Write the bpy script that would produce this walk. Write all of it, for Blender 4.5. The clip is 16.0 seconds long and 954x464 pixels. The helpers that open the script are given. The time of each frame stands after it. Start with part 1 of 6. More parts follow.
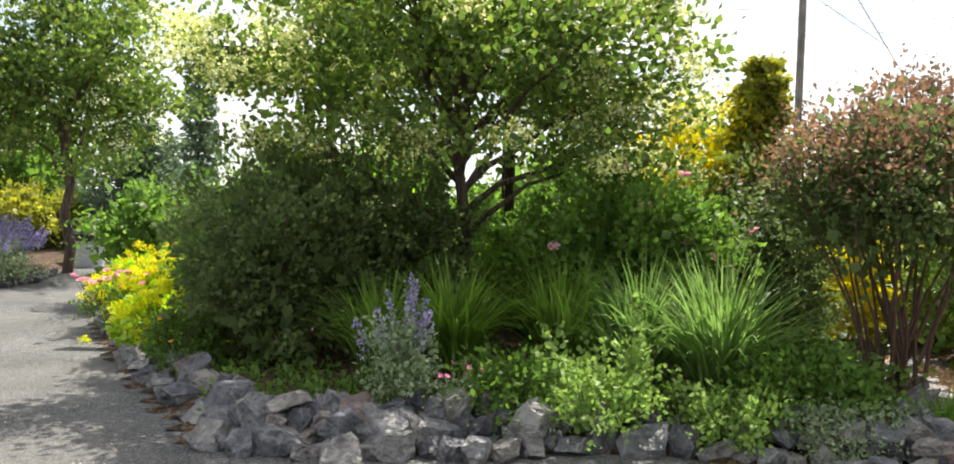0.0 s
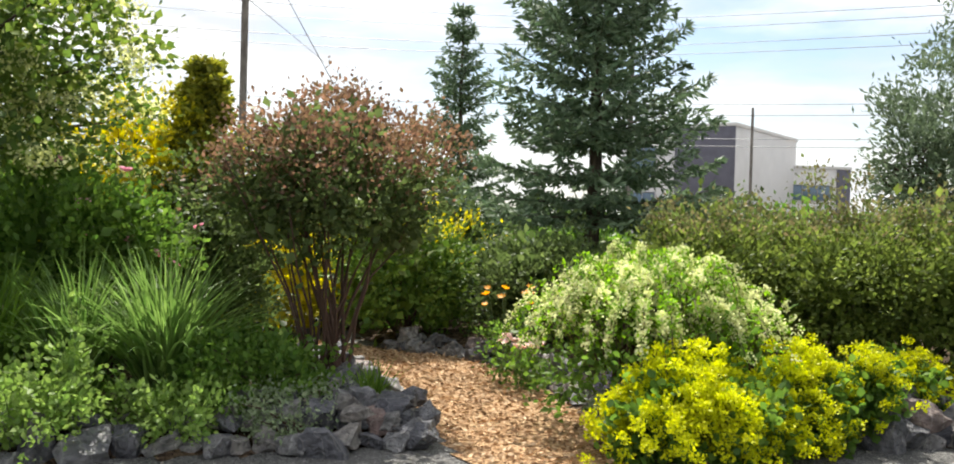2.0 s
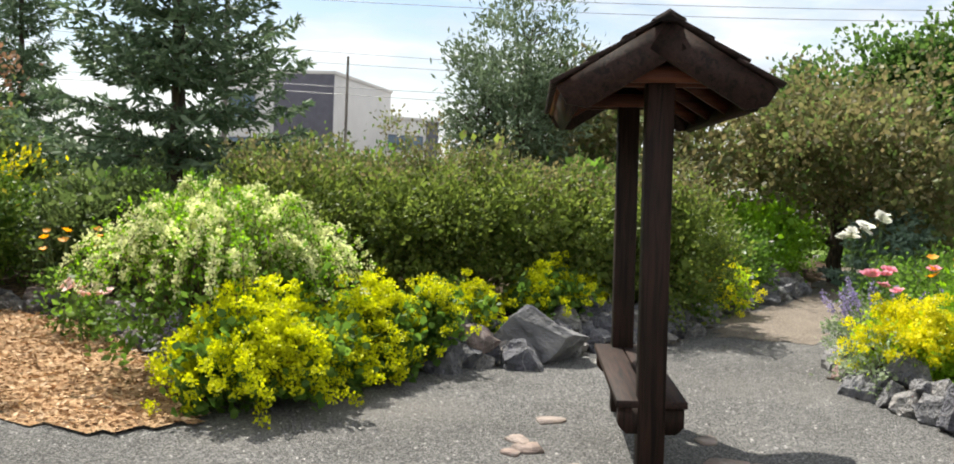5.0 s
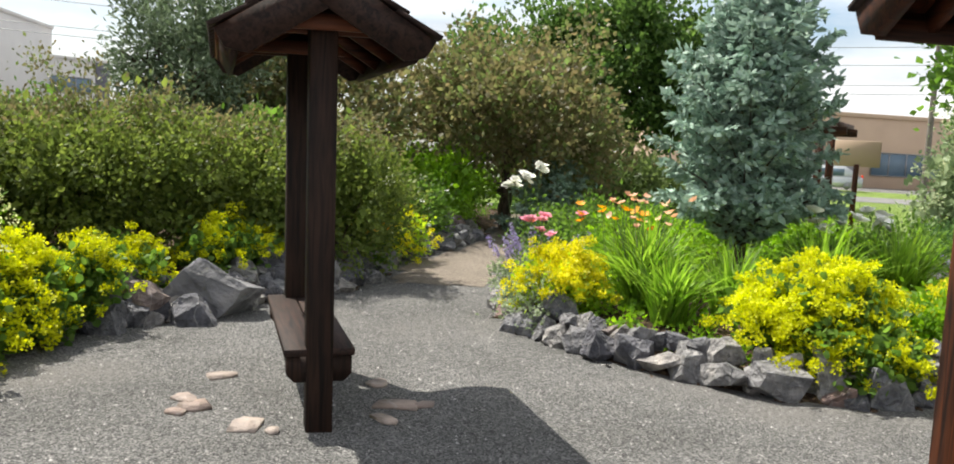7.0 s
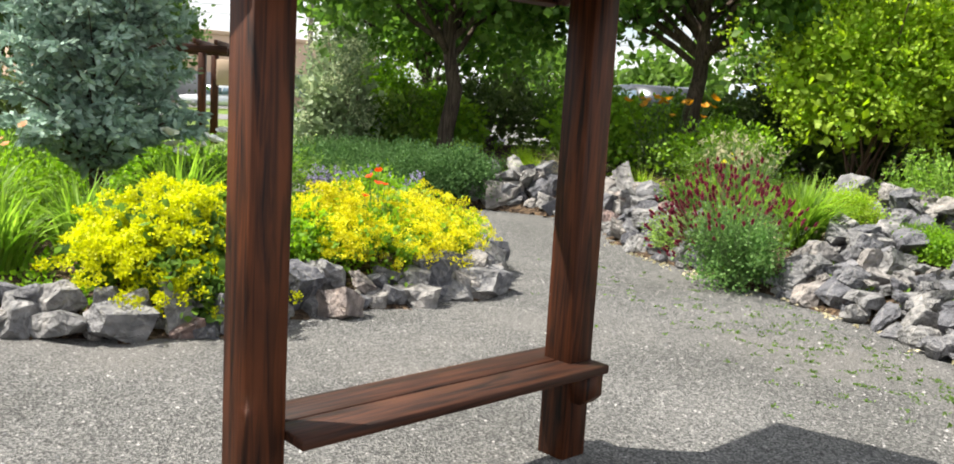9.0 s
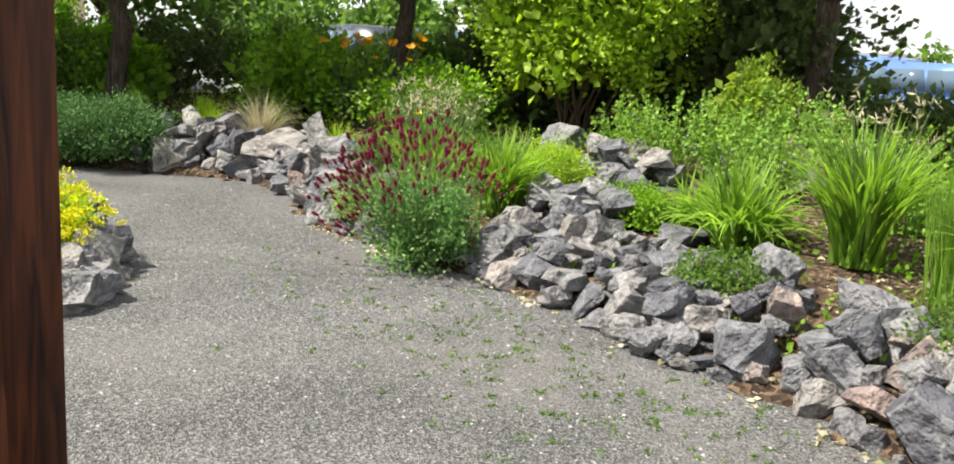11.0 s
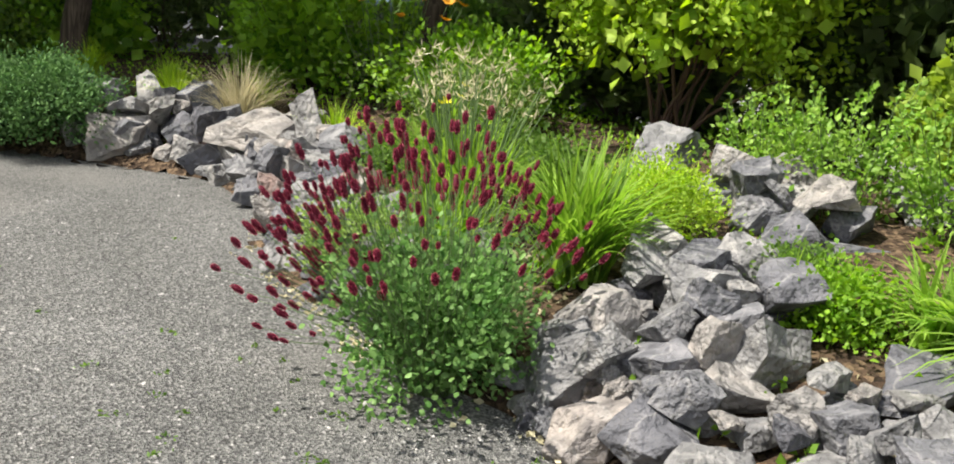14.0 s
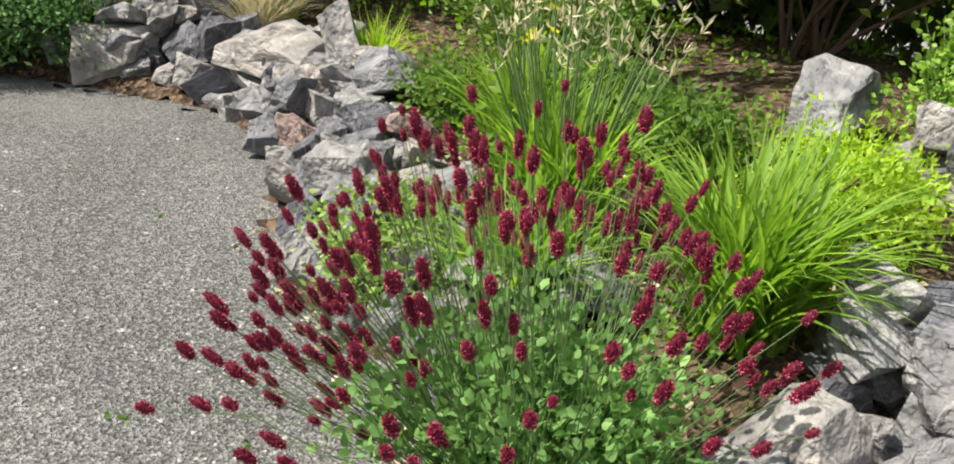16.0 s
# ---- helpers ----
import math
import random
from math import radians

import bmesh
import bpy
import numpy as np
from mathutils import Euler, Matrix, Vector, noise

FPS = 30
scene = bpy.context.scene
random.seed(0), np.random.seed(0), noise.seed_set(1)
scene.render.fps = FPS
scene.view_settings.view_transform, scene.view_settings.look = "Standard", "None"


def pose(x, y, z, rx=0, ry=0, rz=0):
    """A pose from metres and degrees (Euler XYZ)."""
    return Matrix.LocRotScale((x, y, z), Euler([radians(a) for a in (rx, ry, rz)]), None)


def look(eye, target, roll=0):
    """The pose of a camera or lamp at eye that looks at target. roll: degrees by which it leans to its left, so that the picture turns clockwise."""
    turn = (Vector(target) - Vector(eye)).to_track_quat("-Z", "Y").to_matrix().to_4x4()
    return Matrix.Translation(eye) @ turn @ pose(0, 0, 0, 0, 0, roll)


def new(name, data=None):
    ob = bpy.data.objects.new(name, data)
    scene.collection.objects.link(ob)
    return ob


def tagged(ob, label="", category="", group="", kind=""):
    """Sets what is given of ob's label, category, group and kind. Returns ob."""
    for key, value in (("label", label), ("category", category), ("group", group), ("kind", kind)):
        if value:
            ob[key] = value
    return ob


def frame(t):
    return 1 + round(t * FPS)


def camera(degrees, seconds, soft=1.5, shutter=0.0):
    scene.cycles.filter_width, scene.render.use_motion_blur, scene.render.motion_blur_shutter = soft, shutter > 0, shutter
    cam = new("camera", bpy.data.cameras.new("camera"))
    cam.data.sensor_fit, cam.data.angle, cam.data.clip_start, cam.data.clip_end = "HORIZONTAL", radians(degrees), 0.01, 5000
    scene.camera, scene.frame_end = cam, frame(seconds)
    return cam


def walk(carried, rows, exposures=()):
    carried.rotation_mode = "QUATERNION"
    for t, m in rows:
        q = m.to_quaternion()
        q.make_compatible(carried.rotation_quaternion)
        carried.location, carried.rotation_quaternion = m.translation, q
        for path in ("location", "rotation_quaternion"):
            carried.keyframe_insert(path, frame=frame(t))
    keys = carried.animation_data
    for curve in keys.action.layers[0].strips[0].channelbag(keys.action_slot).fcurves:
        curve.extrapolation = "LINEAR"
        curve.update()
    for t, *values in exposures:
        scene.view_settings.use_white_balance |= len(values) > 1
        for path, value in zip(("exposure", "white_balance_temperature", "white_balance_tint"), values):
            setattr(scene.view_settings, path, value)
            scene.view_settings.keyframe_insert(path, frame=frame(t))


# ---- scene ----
EXPOSURES = [(0.0, 1.12), (1.0, 1.0), (2.0, 0.85), (3.0, 0.65), (5.5, 0.8), (6.5, 0.8), (7.5, 0.76), (9.0, 1.06), (10.0, 0.95), (12.5, 0.95), (16.0, 0.92)]
cam = camera(56.1, 16.0, soft=1.8)
PATH = [
    (0, pose(0.000, 0.000, 1.676, 87.88, -1.73, 0.00)),
    (0.5, pose(-0.087, -0.053, 1.629, 88.35, -1.10, -8.33)),
    (1, pose(-0.079, -0.092, 1.621, 88.59, -1.07, -17.81)),
    (1.5, pose(-0.016, -0.146, 1.636, 88.89, -1.35, -26.90)),
    (2, pose(0.004, -0.160, 1.630, 89.02, -1.65, -34.19)),
    (2.5, pose(0.028, -0.165, 1.623, 89.01, -1.80, -38.29)),
    (3, pose(0.066, -0.173, 1.608, 88.89, -1.86, -42.87)),
    (5.5, pose(0.219, -0.282, 1.562, 86.27, -2.82, -63.55)),
    (6, pose(0.236, -0.307, 1.566, 86.36, -3.07, -68.18)),
    (6.5, pose(0.240, -0.334, 1.561, 86.16, -3.20, -72.74)),
    (7, pose(0.256, -0.374, 1.562, 84.40, -3.29, -78.80)),
    (7.5, pose(0.352, -0.473, 1.567, 83.69, -2.84, -86.18)),
    (8, pose(0.430, -0.639, 1.577, 83.60, -2.96, -95.27)),
    (8.5, pose(0.488, -0.765, 1.579, 82.79, -2.70, -104.74)),
    (9, pose(0.665, -0.883, 1.583, 81.56, -3.39, -115.45)),
    (9.5, pose(0.865, -1.135, 1.602, 80.52, -3.22, -126.28)),
    (10, pose(1.089, -1.573, 1.615, 79.42, -3.04, -131.05)),
    (12.5, look((2.865, -3.532, 1.557), (4.335, -4.827, 1.153), 4.1)),
    (13, look((3.273, -3.877, 1.543), (4.756, -5.155, 1.134), 4.6)),
    (13.5, look((3.68, -4.184, 1.53), (5.184, -5.43, 1.1), 5.3)),
    (14, look((4.109, -4.451, 1.538), (5.616, -5.683, 1.081), 5.7)),
    (14.5, look((4.55, -4.742, 1.535), (6.055, -5.958, 1.026), 6.0)),
    (15, look((4.93, -5.029, 1.567), (6.442, -6.219, 1.021), 5.8)),
    (15.5, look((5.281, -5.187, 1.591), (6.778, -6.365, 0.98), 6.1)),
    (16, look((5.531, -5.306, 1.627), (7.023, -6.421, 0.899), 5.7)),
]
walk(cam, PATH, exposures=EXPOSURES)

# ---- light ----
SUN_AZ, SUN_EL = radians(27), radians(57.5)       # azimuth from +y towards +x
to_sun = Vector((math.sin(SUN_AZ) * math.cos(SUN_EL), math.cos(SUN_AZ) * math.cos(SUN_EL), math.sin(SUN_EL)))
sun = new("sun", bpy.data.lights.new("sun", "SUN"))
sun.data.energy, sun.data.angle, sun.data.color = 5.0, radians(0.6), (1.0, 0.95, 0.85)
sun.matrix_world = Matrix.Translation((0, 0, 30)) @ to_sun.to_track_quat("Z", "Y").to_matrix().to_4x4()

world = bpy.data.worlds.new("sky")
scene.world = world
world.use_nodes = True
wn, wl = world.node_tree.nodes, world.node_tree.links
wn.clear()
w_out, w_bg, w_sky = wn.new("ShaderNodeOutputWorld"), wn.new("ShaderNodeBackground"), wn.new("ShaderNodeTexSky")
w_sky.sky_type, w_sky.sun_disc, w_sky.sun_elevation, w_sky.sun_rotation = "NISHITA", False, SUN_EL, SUN_AZ
w_tc, w_map, w_noise, w_ramp, w_mix = (wn.new("ShaderNodeTexCoord"), wn.new("ShaderNodeMapping"), wn.new("ShaderNodeTexNoise"),
                                       wn.new("ShaderNodeValToRGB"), wn.new("ShaderNodeMixRGB"))
w_map.inputs["Scale"].default_value = (1.6, 1.6, 6.5)
w_noise.inputs["Scale"].default_value, w_noise.inputs["Detail"].default_value, w_noise.inputs["Roughness"].default_value = 1.5, 9, 0.58
w_ramp.color_ramp.elements[0].position, w_ramp.color_ramp.elements[1].position = 0.33, 0.56
w_tone, w_noise2 = wn.new("ShaderNodeValToRGB"), wn.new("ShaderNodeTexNoise")
w_noise2.inputs["Scale"].default_value, w_noise2.inputs["Detail"].default_value = 3.2, 7
w_tone.color_ramp.elements[0].position, w_tone.color_ramp.elements[1].position = 0.36, 0.6
w_tone.color_ramp.elements[0].color, w_tone.color_ramp.elements[1].color = (5.9, 6.0, 6.3, 1), (8.6, 8.6, 8.5, 1)
wl.new(w_map.outputs["Vector"], w_noise2.inputs["Vector"])
wl.new(w_noise2.outputs["Fac"], w_tone.inputs["Fac"])
wl.new(w_tone.outputs["Color"], w_mix.inputs[2])
wl.new(w_tc.outputs["Generated"], w_map.inputs["Vector"])
wl.new(w_map.outputs["Vector"], w_noise.inputs["Vector"])
wl.new(w_noise.outputs["Fac"], w_ramp.inputs["Fac"])
wl.new(w_ramp.outputs["Color"], w_mix.inputs[0])
wl.new(w_sky.outputs["Color"], w_mix.inputs[1])
wl.new(w_mix.outputs["Color"], w_bg.inputs["Color"])
w_bg.inputs["Strength"].default_value = 0.09
wl.new(w_bg.outputs["Background"], w_out.inputs["Surface"])

# ---- materials ----
def mat_base(name):
    m = bpy.data.materials.new(name)
    m.use_nodes = True
    nt = m.node_tree
    return m, nt.nodes, nt.links, nt.nodes["Principled BSDF"], nt.nodes["Material Output"]


def ramp(nodes, stops):
    r = nodes.new("ShaderNodeValToRGB")
    while len(r.color_ramp.elements) < len(stops):
        r.color_ramp.elements.new(0.5)
    for e, (p, c) in zip(r.color_ramp.elements, stops):
        e.position, e.color = p, (*c, 1)
    return r


def leaf_mat(name, c1, c2, trans=0.35, rough=0.5, c3=None):
    """Foliage: each leaf its own tint, with a second, larger drift of colour, and light through the blade."""
    m, n, l, b, out = mat_base(name)
    geo = n.new("ShaderNodeNewGeometry")
    stops = [(0, c1), (1, c2)] if c3 is None else [(0, c1), (0.6, c2), (1, c3)]
    r = ramp(n, stops)
    l.new(geo.outputs["Random Per Island"], r.inputs["Fac"])
    tc, nz = n.new("ShaderNodeTexCoord"), n.new("ShaderNodeTexNoise")
    nz.inputs["Scale"].default_value, nz.inputs["Detail"].default_value = 3.0, 3
    l.new(tc.outputs["Object"], nz.inputs["Vector"])
    hsv, mr = n.new("ShaderNodeHueSaturation"), n.new("ShaderNodeMapRange")
    mr.inputs["From Min"].default_value, mr.inputs["From Max"].default_value = 0.3, 0.7
    mr.inputs["To Min"].default_value, mr.inputs["To Max"].default_value = 0.7, 1.3
    l.new(nz.outputs["Fac"], mr.inputs["Value"])
    l.new(mr.outputs["Result"], hsv.inputs["Value"])
    l.new(r.outputs["Color"], hsv.inputs["Color"])
    l.new(hsv.outputs["Color"], b.inputs["Base Color"])
    b.inputs["Roughness"].default_value = rough
    b.inputs["Specular IOR Level"].default_value = 0.22
    tr, mix = n.new("ShaderNodeBsdfTranslucent"), n.new("ShaderNodeMixShader")
    bright = n.new("ShaderNodeHueSaturation")
    bright.inputs["Value"].default_value, bright.inputs["Saturation"].default_value = 1.5, 1.1
    l.new(hsv.outputs["Color"], bright.inputs["Color"])
    l.new(bright.outputs["Color"], tr.inputs["Color"])
    mix.inputs[0].default_value = trans
    l.new(b.outputs[0], mix.inputs[1])
    l.new(tr.outputs[0], mix.inputs[2])
    l.new(mix.outputs[0], out.inputs["Surface"])
    return m


def ground_mat(name, stops, grain, bump, patch=None, rough=0.95, speck=None):
    """Loose ground: coarse patches, pieces of a given size, fine relief."""
    m, n, l, b, out = mat_base(name)
    tc = n.new("ShaderNodeTexCoord")
    vo, nz, nz2 = n.new("ShaderNodeTexVoronoi"), n.new("ShaderNodeTexNoise"), n.new("ShaderNodeTexNoise")
    vo.inputs["Scale"].default_value, nz.inputs["Scale"].default_value, nz2.inputs["Scale"].default_value = grain, 0.9, grain * 2.2
    nz.inputs["Detail"].default_value, nz2.inputs["Detail"].default_value = 6, 4
    for t in (vo, nz, nz2):
        l.new(tc.outputs["Object"], t.inputs["Vector"])
    r = ramp(n, stops)
    sep = n.new("ShaderNodeSeparateColor")
    l.new(vo.outputs["Color"], sep.inputs["Color"])
    l.new(sep.outputs["Red"], r.inputs["Fac"])
    col = r.outputs["Color"]
    mixp = n.new("ShaderNodeMixRGB")
    mixp.blend_type = "MULTIPLY"
    rp = ramp(n, [(0.3, (0.72, 0.70, 0.66)), (0.7, (1.15, 1.12, 1.08))])
    l.new(nz.outputs["Fac"], rp.inputs["Fac"])
    mixp.inputs[0].default_value = 0.8
    l.new(col, mixp.inputs[1])
    l.new(rp.outputs["Color"], mixp.inputs[2])
    col = mixp.outputs["Color"]
    if patch:
        np_, rr, mx = n.new("ShaderNodeTexNoise"), ramp(n, [(0.52, (0, 0, 0)), (0.68, (1, 1, 1))]), n.new("ShaderNodeMixRGB")
        np_.inputs["Scale"].default_value, np_.inputs["Detail"].default_value = 0.45, 7
        l.new(tc.outputs["Object"], np_.inputs["Vector"])
        l.new(np_.outputs["Fac"], rr.inputs["Fac"])
        soften = n.new("ShaderNodeMath")
        soften.operation, soften.inputs[1].default_value = "MULTIPLY", 0.5
        l.new(rr.outputs["Color"], soften.inputs[0])
        l.new(soften.outputs[0], mx.inputs[0])
        l.new(col, mx.inputs[1])
        mx.inputs[2].default_value = (*patch, 1)
        col = mx.outputs["Color"]
    l.new(col, b.inputs["Base Color"])
    b.inputs["Roughness"].default_value = rough
    b.inputs["Specular IOR Level"].default_value = 0.2
    bp, ad = n.new("ShaderNodeBump"), n.new("ShaderNodeMath")
    ad.operation = "ADD"
    l.new(vo.outputs["Distance"], ad.inputs[0])
    l.new(nz2.outputs["Fac"], ad.inputs[1])
    l.new(ad.outputs[0], bp.inputs["Height"])
    bp.inputs["Strength"].default_value, bp.inputs["Distance"].default_value = 0.9, bump
    l.new(bp.outputs[0], b.inputs["Normal"])
    return m


def stone_mat(name, tints):
    """Split basalt: each stone its own grey, pale veins, lichen blotches, rough cleavage."""
    m, n, l, b, out = mat_base(name)
    info, tc = n.new("ShaderNodeObjectInfo"), n.new("ShaderNodeTexCoord")
    r = ramp(n, tints)
    l.new(info.outputs["Random"], r.inputs["Fac"])
    shift = n.new("ShaderNodeVectorMath")
    shift.operation = "ADD"
    sc = n.new("ShaderNodeVectorMath")
    sc.operation = "SCALE"
    sc.inputs["Scale"].default_value = 37.0
    l.new(info.outputs["Random"], sc.inputs[0])
    l.new(tc.outputs["Object"], shift.inputs[0])
    l.new(sc.outputs[0], shift.inputs[1])
    nz, nf, wv = n.new("ShaderNodeTexNoise"), n.new("ShaderNodeTexNoise"), n.new("ShaderNodeTexWave")
    nz.inputs["Scale"].default_value, nz.inputs["Detail"].default_value = 3.2, 10
    nf.inputs["Scale"].default_value, nf.inputs["Detail"].default_value = 7, 10
    wv.inputs["Scale"].default_value, wv.inputs["Distortion"].default_value, wv.inputs["Detail"].default_value = 0.7, 14, 6
    for t in (nz, nf, wv):
        l.new(shift.outputs[0], t.inputs["Vector"])
    r2 = ramp(n, [(0.3, (0.5, 0.5, 0.51)), (0.5, (1.03, 1.03, 1.03)), (0.72, (1.72, 1.67, 1.6))])
    l.new(nz.outputs["Fac"], r2.inputs["Fac"])
    mx = n.new("ShaderNodeMixRGB")
    mx.blend_type = "MULTIPLY"
    mx.inputs[0].default_value = 1
    l.new(r.outputs["Color"], mx.inputs[1])
    l.new(r2.outputs["Color"], mx.inputs[2])
    rv = ramp(n, [(0.0, (1, 1, 1)), (0.03, (0, 0, 0))])
    l.new(wv.outputs["Fac"], rv.inputs["Fac"])
    vm, half = n.new("ShaderNodeMixRGB"), n.new("ShaderNodeMath")
    half.operation = "MULTIPLY"
    half.inputs[1].default_value = 0.22
    l.new(rv.outputs["Color"], half.inputs[0])
    l.new(half.outputs[0], vm.inputs[0])
    l.new(mx.outputs["Color"], vm.inputs[1])
    vm.inputs[2].default_value = (0.5, 0.48, 0.45, 1)
    l.new(vm.outputs["Color"], b.inputs["Base Color"])
    b.inputs["Roughness"].default_value = 0.78
    bp = n.new("ShaderNodeBump")
    bp.inputs["Strength"].default_value, bp.inputs["Distance"].default_value = 0.8, 0.09
    l.new(nf.outputs["Fac"], bp.inputs["Height"])
    l.new(bp.outputs[0], b.inputs["Normal"])
    return m


def wood_mat(name, dark, light, rough=0.6, axis=2):
    """Stained timber: grain along one axis, knots, worn patches."""
    m, n, l, b, out = mat_base(name)
    tc, mp = n.new("ShaderNodeTexCoord"), n.new("ShaderNodeMapping")
    scale = [14.0, 14.0, 14.0]
    scale[axis] = 0.9
    mp.inputs["Scale"].default_value = scale
    info, add = n.new("ShaderNodeObjectInfo"), n.new("ShaderNodeVectorMath")
    sc = n.new("ShaderNodeVectorMath")
    sc.operation = "SCALE"
    sc.inputs["Scale"].default_value = 11.0
    l.new(info.outputs["Random"], sc.inputs[0])
    l.new(tc.outputs["Object"], add.inputs[0])
    l.new(sc.outputs[0], add.inputs[1])
    l.new(add.outputs[0], mp.inputs["Vector"])
    nz, nk = n.new("ShaderNodeTexNoise"), n.new("ShaderNodeTexNoise")
    nz.inputs["Scale"].default_value, nz.inputs["Detail"].default_value, nz.inputs["Distortion"].default_value = 2.5, 8, 0.8
    nk.inputs["Scale"].default_value, nk.inputs["Detail"].default_value = 1.7, 6
    l.new(mp.outputs["Vector"], nz.inputs["Vector"])
    l.new(tc.outputs["Object"], nk.inputs["Vector"])
    r = ramp(n, [(0.32, dark), (0.62, light)])
    l.new(nz.outputs["Fac"], r.inputs["Fac"])
    r2 = ramp(n, [(0.35, (0.55, 0.5, 0.48)), (0.65, (1.15, 1.1, 1.05))])
    l.new(nk.outputs["Fac"], r2.inputs["Fac"])
    mx = n.new("ShaderNodeMixRGB")
    mx.blend_type = "MULTIPLY"
    mx.inputs[0].default_value = 0.8
    l.new(r.outputs["Color"], mx.inputs[1])
    l.new(r2.outputs["Color"], mx.inputs[2])
    l.new(mx.outputs["Color"], b.inputs["Base Color"])
    b.inputs["Roughness"].default_value, b.inputs["Specular IOR Level"].default_value = rough, 0.25
    bp = n.new("ShaderNodeBump")
    bp.inputs["Strength"].default_value, bp.inputs["Distance"].default_value = 0.5, 0.004
    l.new(nz.outputs["Fac"], bp.inputs["Height"])
    l.new(bp.outputs[0], b.inputs["Normal"])
    return m


def plain_mat(name, colour, rough=0.6, metal=0.0, vary=0.12, scale=6.0):
    m, n, l, b, out = mat_base(name)
    tc, nz = n.new("ShaderNodeTexCoord"), n.new("ShaderNodeTexNoise")
    nz.inputs["Scale"].default_value, nz.inputs["Detail"].default_value = scale, 6
    l.new(tc.outputs["Object"], nz.inputs["Vector"])
    lo, hi = [c * (1 - vary) for c in colour], [min(1, c * (1 + vary)) for c in colour]
    r = ramp(n, [(0.3, lo), (0.7, hi)])
    l.new(nz.outputs["Fac"], r.inputs["Fac"])
    l.new(r.outputs["Color"], b.inputs["Base Color"])
    b.inputs["Roughness"].default_value, b.inputs["Metallic"].default_value = rough, metal
    return m


GRAVEL = ground_mat("gravel", [(0, (0.06, 0.06, 0.061)), (0.5, (0.157, 0.159, 0.160)), (0.85, (0.255, 0.256, 0.254)), (1, (0.36, 0.357, 0.35))], 105, 0.014, patch=(0.21, 0.197, 0.182))
MULCH = ground_mat("wood_chips", [(0, (0.22, 0.12, 0.06)), (0.5, (0.42, 0.26, 0.14)), (1, (0.62, 0.44, 0.27))], 38, 0.03)
SOIL = ground_mat("bark_soil", [(0, (0.03, 0.02, 0.014)), (0.6, (0.09, 0.06, 0.04)), (1, (0.2, 0.14, 0.09))], 30, 0.03)
LAWN = ground_mat("lawn", [(0, (0.10, 0.17, 0.03)), (1, (0.24, 0.33, 0.08))], 60, 0.02)
ASPHALT = ground_mat("asphalt", [(0, (0.14, 0.14, 0.145)), (1, (0.24, 0.24, 0.24))], 90, 0.004)
STONE = stone_mat("split_stone", [(0.0, (0.075, 0.075, 0.088)), (0.35, (0.135, 0.135, 0.148)), (0.7, (0.205, 0.20, 0.197)), (0.93, (0.235, 0.215, 0.20)), (1.0, (0.20, 0.135, 0.12))])
SLATE = stone_mat("flagstone", [(0.0, (0.22, 0.16, 0.135)), (1.0, (0.36, 0.31, 0.275))])
TIMBER = wood_mat("stained_timber", (0.008, 0.003, 0.0016), (0.105, 0.031, 0.010), 0.6)
TIMBER_X = wood_mat("stained_timber_lengthwise", (0.012, 0.005, 0.003), (0.07, 0.025, 0.012), 0.6, axis=0)
# darker stained timber: shade put into the backlit bench's colour; also the dark arbour
TIMBER_DARK = wood_mat("dark_timber", (0.006, 0.0035, 0.0025), (0.034, 0.017, 0.011), 0.7)
TIMBER_DARK_X = wood_mat("dark_timber_lengthwise", (0.010, 0.006, 0.005), (0.042, 0.022, 0.016), 0.7, axis=0)
TIMBER_RED = wood_mat("stained_timber_red", (0.03, 0.010, 0.005), (0.12, 0.038, 0.016), 0.55, axis=1)
SHINGLE = wood_mat("weathered_shingle", (0.012, 0.008, 0.007), (0.05, 0.032, 0.028), 0.8, axis=1)
BARK = wood_mat("bark", (0.035, 0.026, 0.02), (0.13, 0.10, 0.08), 0.9)
STEM = plain_mat("green_stem", (0.10, 0.16, 0.05), 0.6)
STEM_BROWN = plain_mat("brown_stem", (0.09, 0.05, 0.035), 0.8, scale=20)

L_DARK = leaf_mat("leaf_dark", (0.06, 0.09, 0.03), (0.14, 0.185, 0.065), 0.45)
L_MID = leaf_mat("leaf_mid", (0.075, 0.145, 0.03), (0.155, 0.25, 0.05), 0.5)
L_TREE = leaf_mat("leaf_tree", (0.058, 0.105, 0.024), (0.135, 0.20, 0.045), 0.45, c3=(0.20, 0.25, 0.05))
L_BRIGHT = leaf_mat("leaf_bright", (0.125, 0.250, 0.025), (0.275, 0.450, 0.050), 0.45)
L_LIME = leaf_mat("leaf_lime", (0.230, 0.368, 0.034), (0.437, 0.575, 0.069), 0.45)
L_GOLD = leaf_mat("leaf_gold", (0.368, 0.345, 0.023), (0.667, 0.575, 0.046), 0.4)
L_RED = leaf_mat("leaf_copper", (0.14, 0.10, 0.055), (0.29, 0.165, 0.11), 0.4)
L_BRONZE = leaf_mat("leaf_bronze", (0.10, 0.115, 0.045), (0.20, 0.165, 0.085), 0.45, c3=(0.13, 0.20, 0.06))
L_BURG = leaf_mat("leaf_burgundy", (0.06, 0.02, 0.022), (0.14, 0.06, 0.05), 0.35)
L_SPRUCE = leaf_mat("needle_green", (0.075, 0.125, 0.065), (0.18, 0.24, 0.14), 0.25)
